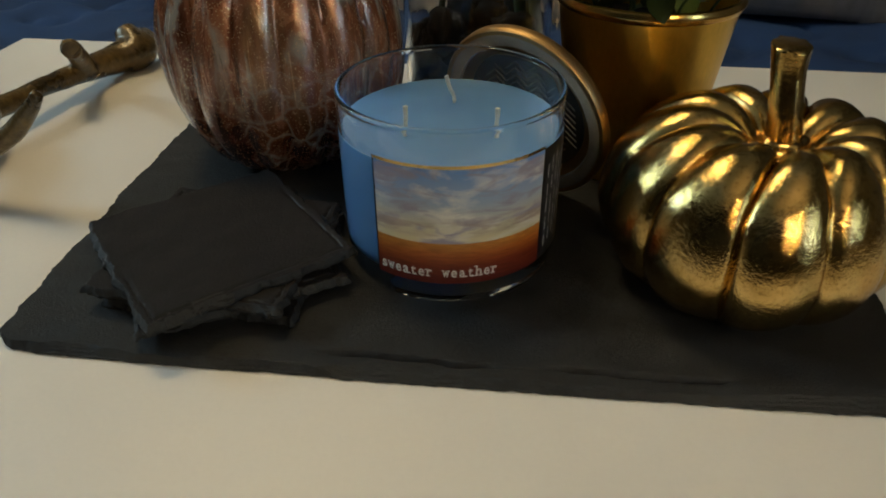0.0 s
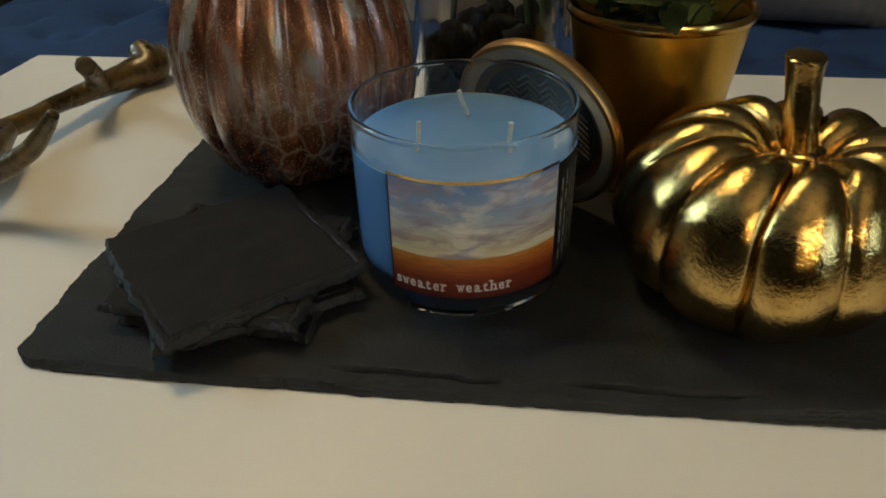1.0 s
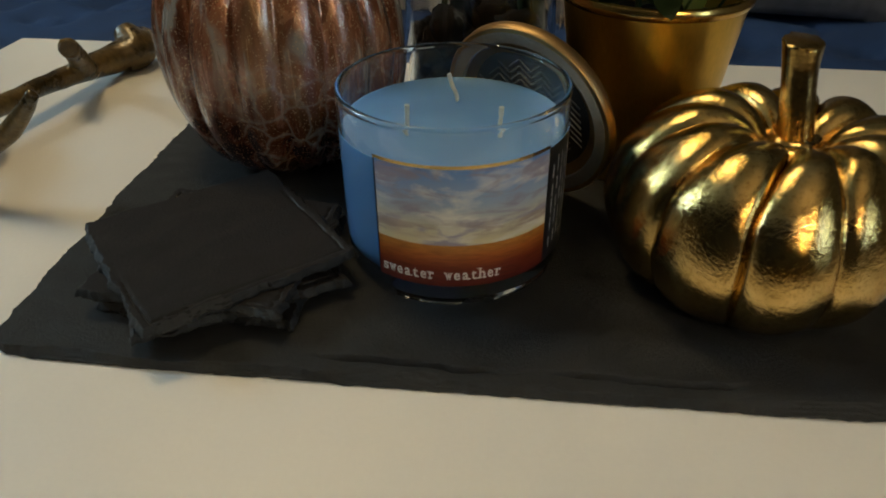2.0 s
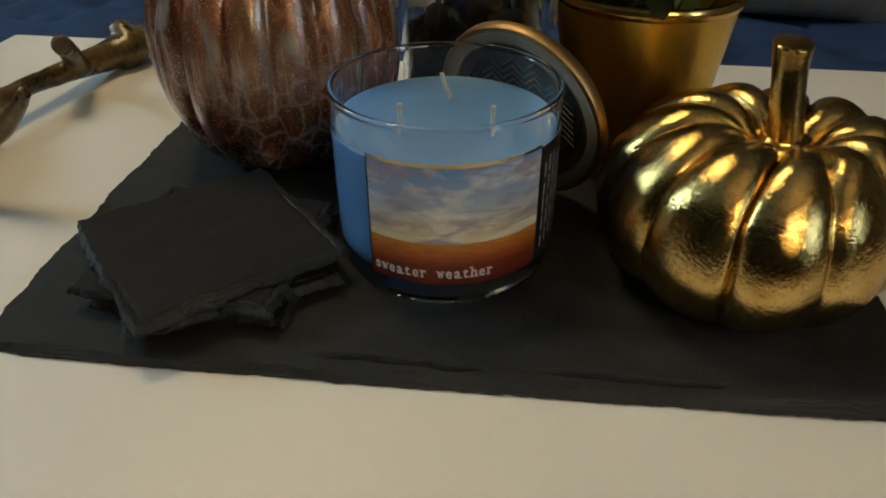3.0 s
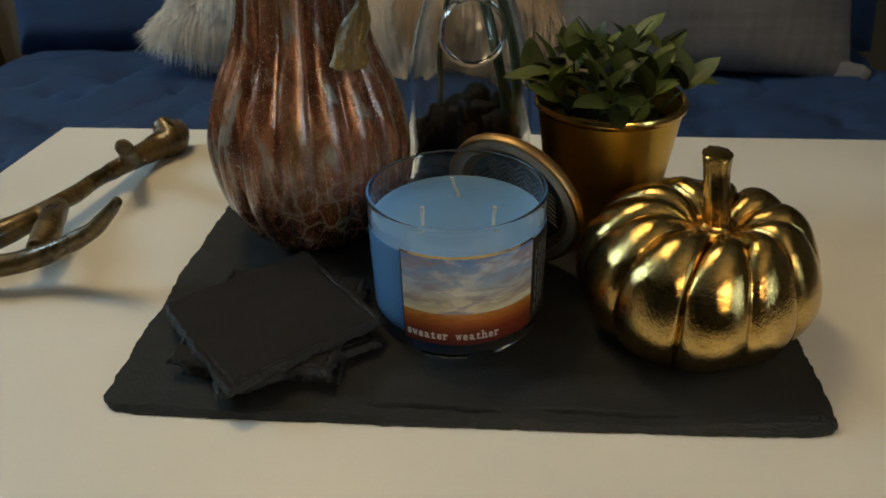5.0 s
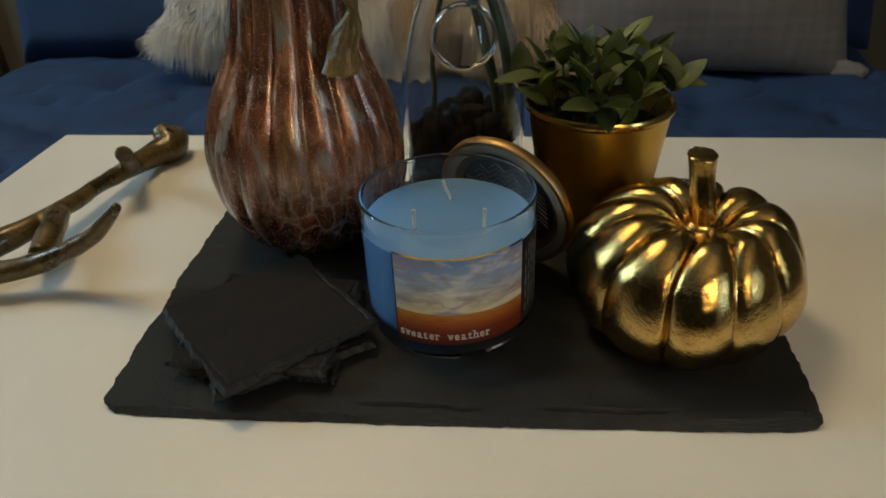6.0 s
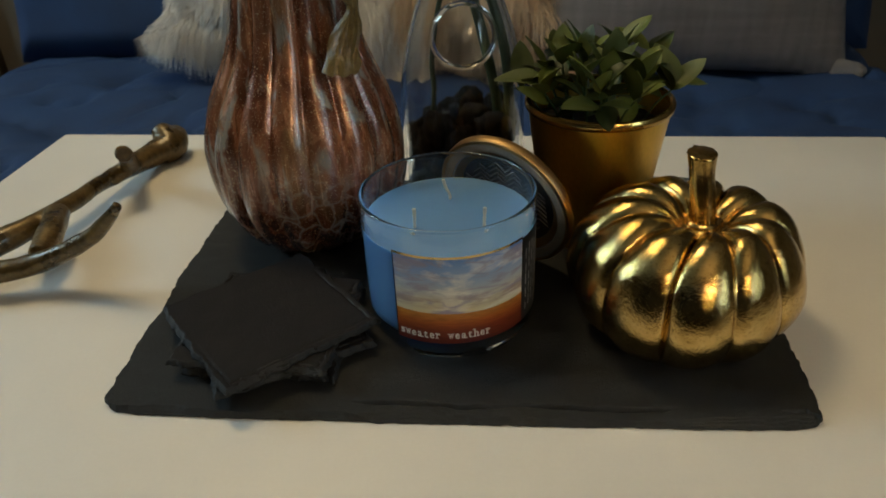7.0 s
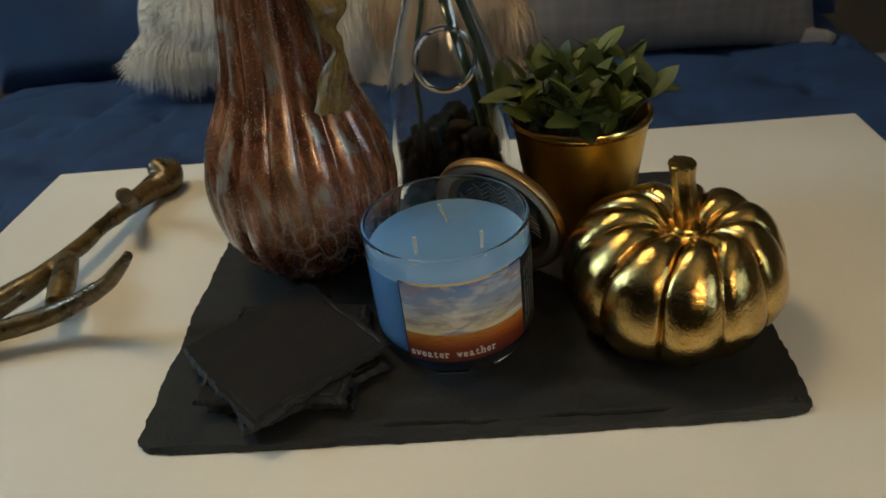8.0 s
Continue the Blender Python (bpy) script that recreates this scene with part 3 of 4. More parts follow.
# ---- slate board and coasters ----
def chipped(w, d, t, seed, band, nx, ny, rag, crack):
    """A split slate slab: ragged plan, edges flaked down in layers, a slightly uneven top."""
    s = Vector((seed * 3.1, seed * 1.7, seed))

    def edge(x, y):
        k = max(abs(x) / (w / 2), abs(y) / (d / 2)) ** 8
        n1 = noise.noise_vector(Vector((x, y, 0)) * 28 + s) * rag * 0.6 + noise.noise_vector(Vector((x, y, 0)) * 110 + s) * rag * 0.60 + noise.noise_vector(Vector((x, y, 0)) * 330 + s) * rag * 0.45
        c = (2 * abs(x) / w) ** 20 * (2 * abs(y) / d) ** 20 * (0.0044 if band > 0.004 else 0.0)
        if band > 0.004 and y < 0 and abs(y) / d > abs(x) / w:
            n1 *= 0.4
        bow = 0.0014 * (1 - (2 * x / w) ** 2) if band > 0.004 and y < 0 else 0.0
        taper = 0.0038 * max(0.0, -2 * y / d) if band > 0.004 and x < 0 else 0.0
        return n1.x * k - math.copysign(c, x) + taper * k, n1.y * k - math.copysign(c, y) - bow * k

    def top(x, y, din):
        p = Vector((x, y, 0))
        front = 1.0 if band < 0.004 or d / 2 + y < din + 0.002 else 0.3
        wide = band * front * (0.75 + 0.9 * noise.noise(p * 22 + s) + 0.35 * noise.noise(p * 90 + s))
        z = t + 0.0003 * noise.noise(p * 30 + s)
        wide = max(wide, 0.0008)
        if din < wide:
            f = din / wide
            step = math.floor(f * 3 + 0.6 * noise.noise(p * 60 + s)) / 3
            z -= t * (0.68 - 0.5 * f - 0.18 * step)
            z += 0.0008 * noise.noise(p * 140 + s)
        line = crack * (0.85 + 0.35 * noise.noise(Vector((x * 14, y * 14, 3)) + s) + 0.10 * noise.noise(p * 90 + s))
        where = noise.noise(Vector((x * 11, y * 11, 9)) + s)
        if where > -0.12 and band > 0.004 and front > 0.5 and din < line:
            z -= min(1.0, (where + 0.12) * 10) * t * (0.20 + 0.10 * noise.noise(p * 70 + s))
        if where > -0.12 and front > 0.5:
            z -= min(1.0, (where + 0.12) * 8) * t * (0.62 if band > 0.004 else 0.20) * math.exp(-((din - line) / (t * 0.18)) ** 2)
        return max(z, t * 0.18)

    return sheet(w, d, nx, ny, top, edge)


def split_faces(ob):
    """Steep faces are breaks, greyer than the cleft: window light put into their colour."""
    ob.data.materials.append(SLATE_BREAK_LIT)
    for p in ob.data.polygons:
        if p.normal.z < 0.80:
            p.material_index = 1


BOARD = 0.0055
v, f = chipped(0.4215, 0.308, BOARD, 4, 0.0060, 300, 340, 0.0026, 0.013)
board = piece("slate_board", v, f, SLATE, None, "", 28)
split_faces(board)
board.matrix_world = pose(0.0057, 0.1475, 0.0)
tagged(board, "black slate serving board with chipped edges on the table", "serving board")

THIN = 0.0045
for k, (x, y, turn, size) in enumerate(((-0.110, 0.069, -2, 0.098), (-0.111, 0.065, 31, 0.101), (-0.113, 0.066, -4, 0.100), (-0.114, 0.064, 42, 0.105))):
    v, f = chipped(size, size * 0.99, THIN, 11 + 3 * k, 0.0020, 84, 84, 0.0033, 0.006)
    c = piece("slate_coaster", v, f, COASTER, None, "", 28)
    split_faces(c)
    c.matrix_world = pose(x, y, BOARD + 0.0004 + k * (THIN + 0.0002), 0.6 * (k == 3), 0, turn)
    tagged(c, "square black slate coaster with rough edges in a stack", "coaster", "stack of coasters")


# ---- candle ----
RJ, HJ, WAXTOP = 0.0550, 0.0930, 0.0733


def round_patch(r, a0, a1, z0, z1, n=40, m=16, thick=0.0):
    """A patch of the cylinder r from angle a0 to a1 (degrees), with a UV from 0 to 1."""
    me = bpy.data.meshes.new("patch")
    verts = [(r * math.cos(radians(a0 + (a1 - a0) * i / n)), r * math.sin(radians(a0 + (a1 - a0) * i / n)), z0 + (z1 - z0) * j / m) for j in range(m + 1) for i in range(n + 1)]
    faces = [(j * (n + 1) + i, j * (n + 1) + i + 1, (j + 1) * (n + 1) + i + 1, (j + 1) * (n + 1) + i) for j in range(m) for i in range(n)]
    me.from_pydata(verts, [], faces)
    uv = me.uv_layers.new(name="UVMap")
    for loop in me.loops:
        k = loop.vertex_index
        uv.data[loop.index].uv = (k % (n + 1) / n, k // (n + 1) / m)
    me.update()
    return me


def lettering(words, parent, r, mid, z, width, tall):
    """Raised letters laid round the cylinder r, centred at the angle mid."""
    wide = {"w": 0.96, "r": 0.78, "t": 0.72}
    slabs = {"w": ((0.08, 1), (0.92, 1)), "a": ((0.98, 0), ), "r": ((0.22, 0), (0.08, 1)), "h": ((0.10, 0), (0.90, 0), (0.02, 1)), "t": ((0.80, 0), )}
    pitch = width / (len(words) - 0.15)
    bm = bmesh.new()
    for i, ch in enumerate(words):
        if ch == " ":
            continue
        cu = bpy.data.curves.new("lettering", "FONT")
        cu.body, cu.size, cu.extrude, cu.offset, cu.resolution_u = ch, 1.0, 0.01, 0.018, 3
        tmp = bpy.data.objects.new("lettering", cu)
        scene.collection.objects.link(tmp)
        me = bpy.data.meshes.new_from_object(tmp.evaluated_get(bpy.context.evaluated_depsgraph_get()))
        bpy.data.objects.remove(tmp)
        x0, x1 = min(v.co.x for v in me.vertices), max(v.co.x for v in me.vertices)
        top = max(v.co.y for v in me.vertices)
        glyph = bmesh.new()
        glyph.from_mesh(me)
        for sx, sy in slabs.get(ch, ()):
            cx, cy = x0 + (x1 - x0) * sx, (top - 0.03 if sy else 0.03)
            box(glyph, cx - 0.15, cx + 0.15, cy - 0.035, cy + 0.035, -0.01, 0.0105)
        for v in glyph.verts:
            along = ((v.co.x - (x0 + x1) / 2) / (x1 - x0) * 0.84 * wide.get(ch, 0.86) + i - (len(words) - 1) / 2) * pitch
            a = radians(mid) + along / r
            rr = r + v.co.z * 0.006
            v.co = Vector((rr * math.cos(a), rr * math.sin(a), z + v.co.y * tall))
        glyph.to_mesh(me)
        glyph.free()
        bm.from_mesh(me)
    return part("lettering", bm, PRINT_WHITE, parent, "white typewriter lettering", 30)


def candle():
    ob = thing("jar_candle", pose(0.0028, 0.0955, BOARD), "three-wick blue wax candle in a clear glass jar", "candle")
    bead = [(RJ - 0.0011 + 0.0014 * math.cos(radians(a)), HJ - 0.0014 + 0.0014 * math.sin(radians(a))) for a in range(-30, 211, 20)]
    outer = [(0, 0.0), (RJ - 0.0060, 0.0), (RJ - 0.0034, 0.0008), (RJ - 0.0016, 0.0026), (RJ - 0.0007, 0.007), (RJ - 0.0004, 0.018), (RJ, 0.05), (RJ, HJ - 0.0035)]
    inner = [(RJ - 0.0022, HJ - 0.0035), (RJ - 0.0022, WAXTOP + 0.004), (RJ - 0.0022, 0.05), (RJ - 0.0028, 0.032), (RJ - 0.0044, 0.020), (RJ - 0.0070, 0.0150), (RJ - 0.0110, 0.0118), (0.03, 0.0105), (0, 0.0105)]
    jar = part("jar", lathe(outer + bead + inner, 96), JAR_GLASS, ob, "clear glass jar", 70)
    jar.visible_shadow = False
    wax = part("wax", lathe([(0, 0.0103), (0.03, 0.0103), (RJ - 0.0108, 0.0116), (RJ - 0.0067, 0.0148), (RJ - 0.0040, 0.020), (RJ - 0.0024, 0.032), (RJ - 0.0017, 0.05), (RJ - 0.0017, WAXTOP + 0.0008), (RJ - 0.0038, WAXTOP), (0.03, WAXTOP - 0.0003), (0, WAXTOP - 0.0003)], 96), WAX, ob, "pale blue wax", 50)
    for x, y, dx, dy, tall in ((-0.0200, -0.0140, 0.0002, 0.0, 0.0125), (0.0230, -0.0125, 0.0005, 0.0, 0.0125), (-0.0005, 0.0225, -0.004, 0.001, 0.0135)):
        rows = [(x, y, WAXTOP - 0.002, 0.0011), (x, y, WAXTOP + 0.003, 0.0010), (x + dx * 0.6, y + dy * 0.6, WAXTOP + tall * 0.6, 0.0011), (x + dx, y + dy, WAXTOP + tall, 0.0012)]
        part("wick", tube(bmesh.new(), rows, 10, 8, 1.0, 0.0002), WICK, ob, "short cream cotton wick")
    Z0, Z1 = 0.0145, 0.0760
    label = link_mesh("label", round_patch(RJ + 0.0003, -122.5, -34, Z0, Z1), PRINT, ob, "printed label of a cloudy sky over an orange field")
    for a0, a1 in ((-123.1, -122.3), ):
        link_mesh("border", round_patch(RJ + 0.00035, a0, a1, Z0, Z1, 2, 8), LABEL_BLACK, label)
    link_mesh("gold_band", round_patch(RJ + 0.0005, -123.1, -34, Z1 - 0.0008, Z1 + 0.0008, 40, 2), FOIL, label, "thin gold foil line")
    side = link_mesh("side_label", round_patch(RJ + 0.0003, -34, 0, Z0, Z1 - 0.0008, 16, 8), LABEL_BLACK, ob, "black side label with small print")
    for i in range(6):
        lo = Z0 + 0.006 + 0.002 * (i % 3)
        for j in range(5):
            z = lo + 0.0095 * j
            link_mesh("print_bar", round_patch(RJ + 0.00045, -29.4 + i * 4.4, -28.8 + i * 4.4, z, z + 0.0062 + 0.001 * ((i + j) % 3), 2, 1), PRINT_WHITE, side)
    lettering("sweater weather", ob, RJ + 0.00055, -90.5, 0.0185, 0.058, 0.0082)


def candle_lid():
    n = Vector((-0.522, -0.819, -0.239)).normalized()
    m = n.to_track_quat("Z", "Y").to_matrix().to_4x4()
    m.translation = Vector((0.0368, 0.1512, 0.0574))
    ob = thing("candle_lid", m, "round bronze candle lid standing on edge, inside showing", "lid")
    R = 0.0530
    part("rim", lathe([(R - 0.003, 0.0), (R - 0.0008, 0.0), (R, -0.001), (R, -0.0065), (R - 0.0015, -0.0085), (0.0, -0.0085), (0.0, -0.0079), (R - 0.003, -0.0079)], 96), BRONZE, ob, "brushed bronze metal rim")
    part("seal", lathe([(R - 0.0030, -0.003), (R - 0.0027, -0.0002), (R - 0.0040, 0.0004), (R - 0.0095, -0.0006), (R - 0.0105, -0.003), (R - 0.0070, -0.004)], 96), SEAL, ob, "grey rubber seal ring")
    part("inner_ring", lathe([(R - 0.0095, -0.002), (R - 0.0105, -0.0025), (R - 0.0145, -0.0055), (R - 0.0155, -0.006), (R - 0.0155, -0.0075), (R - 0.0095, -0.0075)], 96), BRONZE, ob)
    plate = part("plate", lathe([(0, -0.0062), (R - 0.0150, -0.0062), (R - 0.0150, -0.0077), (0, -0.0077)], 64), LID_DARK, ob, "dark plate stamped with a chevron pattern")
    bm = bmesh.new()
    reach = R - 0.0185
    for col in range(-5, 6):
        for row in range(-9, 10):
            x, y = col * 0.0072, row * 0.0042
            if math.hypot(x, y) > reach - 0.002:
                continue
            s = 1 if col % 2 else -1
            a = Vector((x - 0.0034, y - s * 0.0028, -0.0060))
            b = Vector((x + 0.0034, y + s * 0.0028, -0.0060))
            up = Vector((0, 0.0007, 0))
            lift = Vector((0, 0, 0.0006))
            vs = [bm.verts.new(c) for c in (a - up, b - up, b + up, a + up)]
            ridge = [bm.verts.new(c) for c in (a + lift, b + lift)]
            bm.faces.new((vs[0], vs[1], ridge[1], ridge[0]))
            bm.faces.new((vs[3], ridge[0], ridge[1], vs[2]))
    part("chevron_pattern", bm, LID_LINE, plate, "", 10)


candle()
candle_lid()


# ---- gold pumpkin ----
def gold_pumpkin():
    ob = thing("gold_pumpkin", pose(0.1512, 0.0925, BOARD, 0, 0, 0) @ Matrix.Diagonal((0.985, 0.985, 1.03, 1.0)), "shiny gold-leaf pumpkin ornament with deep ribs", "pumpkin")
    lobes = 11
    prof = [(0.0, 0.010), (0.012, 0.006), (0.028, 0.001), (0.046, 0.0005), (0.0595, 0.0055), (0.0682, 0.0155), (0.0722, 0.028), (0.0722, 0.038), (0.0698, 0.049), (0.0645, 0.0600), (0.0555, 0.0695), (0.043, 0.0760), (0.030, 0.076), (0.019, 0.071), (0.012, 0.065), (0.006, 0.062), (0.0, 0.061)]
    rows = smooth_rows(prof, 56)

    def shape(a, k, r, z):
        w = abs(math.cos(lobes * (a - 0.065 + 0.03 * math.sin(2 * a + 2.2)) / 2))
        lobe = w ** 0.36
        r2 = r * (0.935 + 0.096 * lobe) * (1 + 0.03 * math.sin(3 * a + 1))
        z2 = z + (0.009 * (lobe - 0.55)) * (1 if z > 0.04 else 0) * min(1.0, r / 0.02) * min(1.0, max(0.0, (0.072 - r)) / 0.03) * (1 if z > 0.05 else 0.4)
        d = noise.noise(Vector((r2 * math.cos(a), r2 * math.sin(a), z2)) * 35) * 0.0010
        off = 0.007 * min(1.0, max(0.0, z - 0.045) / 0.02) * min(1.0, max(0.0, 0.066 - r) / 0.035)
        return (r2 + d) * math.cos(a) + off, (r2 + d) * math.sin(a) - off * 0.4, max(z2, 0.0)

    part("body", lathe([(max(p[0], 0.0), p[1]) for p in rows], 264, shape), GOLD_LEAF, ob, "", 80)
    stem = [(0.008, -0.003, 0.056, 0.0125), (0.008, -0.003, 0.064, 0.0110), (0.0075, -0.002, 0.071, 0.0086), (0.0055, 0.000, 0.086, 0.0074), (0.0035, 0.003, 0.101, 0.0076), (0.0025, 0.004, 0.112, 0.0088)]
    bm = bmesh.new()
    path = smooth_rows(stem, 30)
    rings = []
    for p in path:
        ring = []
        for i in range(36):
            a = math.tau * i / 36
            r = p[3] * (1 + 0.10 * abs(math.cos(2.5 * a)) - 0.05) * (1 + 0.10 * math.cos(5 * a) * max(0.0, 1 - (p[2] - 0.056) / 0.016))
            ring.append(bm.verts.new((p[0] + r * math.cos(a), p[1] + r * math.sin(a), p[2] + 0.10 * r * math.sin(a) * (p[2] > 0.1))))
        rings.append(ring)
    for a, b in zip(rings, rings[1:]):
        for i in range(36):
            bm.faces.new((a[i], a[(i + 1) % 36], b[(i + 1) % 36], b[i]))
    cap = bm.faces.new(rings[-1])
    bmesh.ops.bevel(bm, geom=list(cap.edges), offset=0.0012, segments=2, profile=0.5, affect="EDGES")
    part("stem", bm, GOLD_LEAF, ob, "gold stem cut flat at the top", 50)
    ring = [(0.0, 0.060), (0.0150, 0.0615), (0.0178, 0.0640), (0.0184, 0.0662), (0.0172, 0.0680), (0.0145, 0.0683), (0.0115, 0.0692), (0.0095, 0.0720), (0.0, 0.0725)]
    part("stem_collar", lathe([(p[0], p[1]) for p in smooth_rows(ring, 28)], 60, lambda a, k, r, z: (0.008 + r * (1 + 0.07 * math.cos(5 * a + 0.6) + 0.03 * math.sin(3 * a)) * math.cos(a), -0.003 + r * (1 + 0.07 * math.cos(5 * a + 0.6) + 0.03 * math.sin(3 * a)) * math.sin(a), z + 0.0010 * math.sin(4 * a + 1) * min(1.0, r / 0.015))), GOLD_LEAF, ob, "uneven gold collar round the stem", 60)


gold_pumpkin()


# ---- copper glass gourd ----
def gourd():
    ob = thing("glass_gourd", pose(-0.1145, 0.207, BOARD, 0, 0, 0), "copper and milky art-glass gourd with vertical ribs", "gourd")
    prof = [(0.0, 0.004), (0.02, 0.001), (0.036, 0.0005), (0.050, 0.007), (0.062, 0.022), (0.071, 0.045), (0.0745, 0.070), (0.0735, 0.092), (0.0675, 0.113), (0.0585, 0.132), (0.050, 0.150), (0.0445, 0.170), (0.041, 0.192), (0.038, 0.215), (0.034, 0.238), (0.026, 0.256), (0.014, 0.264), (0.0, 0.266)]
    rows = smooth_rows(prof, 72)
    ribs = 17

    def shape(a, k, r, z):
        lean = max(0.0, z - 0.12)
        rr = r * (0.935 + 0.080 * abs(math.cos(ribs * a / 2 + 0.30 * math.sin(z * 30) + 0.5 * noise.noise(Vector((math.cos(a) * 1.5, math.sin(a) * 1.5, z * 8))))) ** 0.62)
        rr += noise.noise(Vector((math.cos(a) * 2, math.sin(a) * 2, z * 14))) * 0.0016
        return rr * math.cos(a) + lean * 0.06, rr * math.sin(a), z

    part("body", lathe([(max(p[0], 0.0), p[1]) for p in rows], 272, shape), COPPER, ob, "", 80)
    ribbon = [(0.018, -0.036, 0.250, 0.006, 0.3), (0.040, -0.040, 0.232, 0.010, 0.9), (0.056, -0.046, 0.214, 0.010, 0.5), (0.052, -0.047, 0.200, 0.008, -0.5), (0.057, -0.047, 0.189, 0.0035, 0.2), (0.054, -0.050, 0.178, 0.0075, 0.1), (0.050, -0.055, 0.164, 0.0105, 0.05), (0.049, -0.062, 0.150, 0.0115, 0.0)]
    rows = smooth_rows(ribbon, 48)
    verts, faces, across = [], [], 20
    for side in (1, -1):
        for k, (x, y, z, half, twist) in enumerate(rows):
            for i in range(across + 1):
                u = 2 * i / across - 1
                fan = min(1.0, k / 48 * 1.6)
                crimp = (0.0005 * math.sin(u * 8 + 0.9 * math.sin(k * 0.3)) + 0.0022 * noise.noise(Vector((u * 3, z * 90, 3))) + 0.0008 * noise.noise(Vector((u * 9, z * 260, 8)))) * fan
                thick = side * 0.0011 * math.sqrt(max(0.0, 1 - u ** 4))
                d = crimp + thick - 0.004 * u * u
                wide = half * u * (1 + 0.10 * math.sin(k * 0.55))
                verts.append((x + wide * math.cos(twist) + d * 0.4, y + wide * math.sin(twist) - d + wide * 0.3, z + wide * 0.15 + 0.010 * noise.noise(Vector((u * 2.2, 0.5, 6))) * max(0.0, k / 48 - 0.6)))
    row, half_set = across + 1, (len(rows)) * (across + 1)
    for s in (0, 1):
        for k in range(len(rows) - 1):
            for i in range(across):
                q = [s * half_set + k * row + i, s * half_set + k * row + i + 1, s * half_set + (k + 1) * row + i + 1, s * half_set + (k + 1) * row + i]
                faces.append(q if s == 0 else q[::-1])
    for k in (0, len(rows) - 1):
        for i in range(across):
            a = k * row + i
            faces.append([a, a + 1, a + 1 + half_set, a + half_set])
    piece("leaf", verts, faces, AMBER, ob, "crimped amber glass leaf", 60)
    curl = [(0.0, 0.0, 0.258, 0.012), (0.006, 0.0, 0.275, 0.009), (0.016, -0.004, 0.292, 0.007), (0.028, -0.006, 0.300, 0.005)]
    part("stem", tube(bmesh.new(), curl, 20, 12), AMBER, ob, "amber glass stem")


gourd()


# ---- bottle vase with stones and stems ----
VX, VY, VR = 0.003, 0.276, 0.0515


def vase():
    ob = thing("bottle_vase", pose(VX, VY, BOARD), "clear glass bottle vase holding dark stones and stems", "vase")
    outer = [(0, 0.0), (0.046, 0.0), (0.0505, 0.004), (VR, 0.012), (VR, 0.075), (0.0505, 0.100), (0.047, 0.122), (0.041, 0.145), (0.034, 0.165), (0.027, 0.185), (0.0225, 0.205), (0.021, 0.235), (0.021, 0.265), (0.024, 0.268), (0.024, 0.275)]
    inner = [(r - 0.003, max(z, 0.006)) for r, z in outer[::-1] if r > 0.03 or z > 0.1]
    body = part("body", lathe([(p[0], p[1]) for p in smooth_rows(outer, 60)] + [(max(p[0], 0), p[1]) for p in smooth_rows(inner, 50)] + [(0, 0.006)], 72), VASE_GLASS, ob, "", 60)
    body.visible_shadow = False
    ring = lathe([(0.0255, 0.0), (0.0251, 0.0020), (0.0236, 0.0029), (0.0219, 0.0018), (0.0212, 0.0005), (0.0, 0.0005), (0.0, -0.001), (0.0255, -0.001)], 56)
    s = part("seal_disc", ring, VASE_GLASS, ob, "round raised glass medallion")
    s.matrix_local = look((0.004, -0.0425, 0.1485), (0.03, -1.0, 0.56)) @ pose(0, 0, 0, 180, 0, 0)
    s.visible_shadow = False
    rng = random.Random(12)
    bm = bmesh.new()
    bmesh.ops.create_icosphere(bm, subdivisions=3, radius=1)
    kinds = []
    for k in range(4):
        b2 = bm.copy()
        for v in b2.verts:
            v.co *= 1 + 0.45 * noise.noise(v.co * 1.5 + Vector((k * 7, 0, 0))) + 0.22 * noise.noise(v.co * 4.5 + Vector((k * 7, 3, 0)))
        me = bpy.data.meshes.new("decor_stone")
        b2.to_mesh(me)
        b2.free()
        me.materials.append(STONE)
        me.polygons.foreach_set("use_smooth", [True] * len(me.polygons))
        kinds.append(me)
    bm.free()
    for layer in range(5):
        for i in range(13):
            rad, a = (0.0345, math.tau * i / 9 + layer * 0.35) if i < 9 else (0.014, math.tau * i / 4 + layer)
            if layer == 4 and rng.random() < 0.4:
                continue
            st = new("decor_stone", kinds[rng.randrange(4)])
            x, y = VX + rad * math.cos(a) + rng.uniform(-0.003, 0.003), VY + rad * math.sin(a) + rng.uniform(-0.003, 0.003)
            size = rng.uniform(0.0115, 0.0160)
            st.matrix_world = pose(x, y, BOARD + 0.0165 + layer * 0.0135 + rng.uniform(-0.002, 0.002), rng.uniform(0, 360), rng.uniform(0, 360), rng.uniform(0, 360)) @ Matrix.Diagonal((size, size * 0.9, size * 0.8, 1))
            tagged(st, "dark brown stone heaped in the glass vase", "stone", "stones in the vase")
    for x0, y0, x1, y1, x2, y2, r in ((-0.028, -0.012, -0.022, -0.004, -0.006, 0.002, 0.0022), (0.033, -0.014, 0.019, -0.012, 0.000, -0.004, 0.0040), (0.040, -0.004, 0.033, 0.0, 0.010, 0.004, 0.0042)):
        rows = [(x0, y0, 0.05, r), ((x0 + x1) / 2 + 0.002, (y0 + y1) / 2, 0.09, r), (x1, y1, 0.135, r), (x2, y2, 0.215, r * 0.9), (x2 * 0.8, y2, 0.30, r * 0.8), (x2 * 1.5, y2, 0.34, r * 0.6)]
        tagged(part("flower_stem", tube(bmesh.new(), rows, 30, 10, 1.0, 0.0006), STEM_DARK, None), "long green stem standing in the glass vase", "stem", "stems in the vase").location = (VX, VY, BOARD)


vase()


# ---- gold pot with leafy plant ----
PX, PY = 0.1065, 0.207


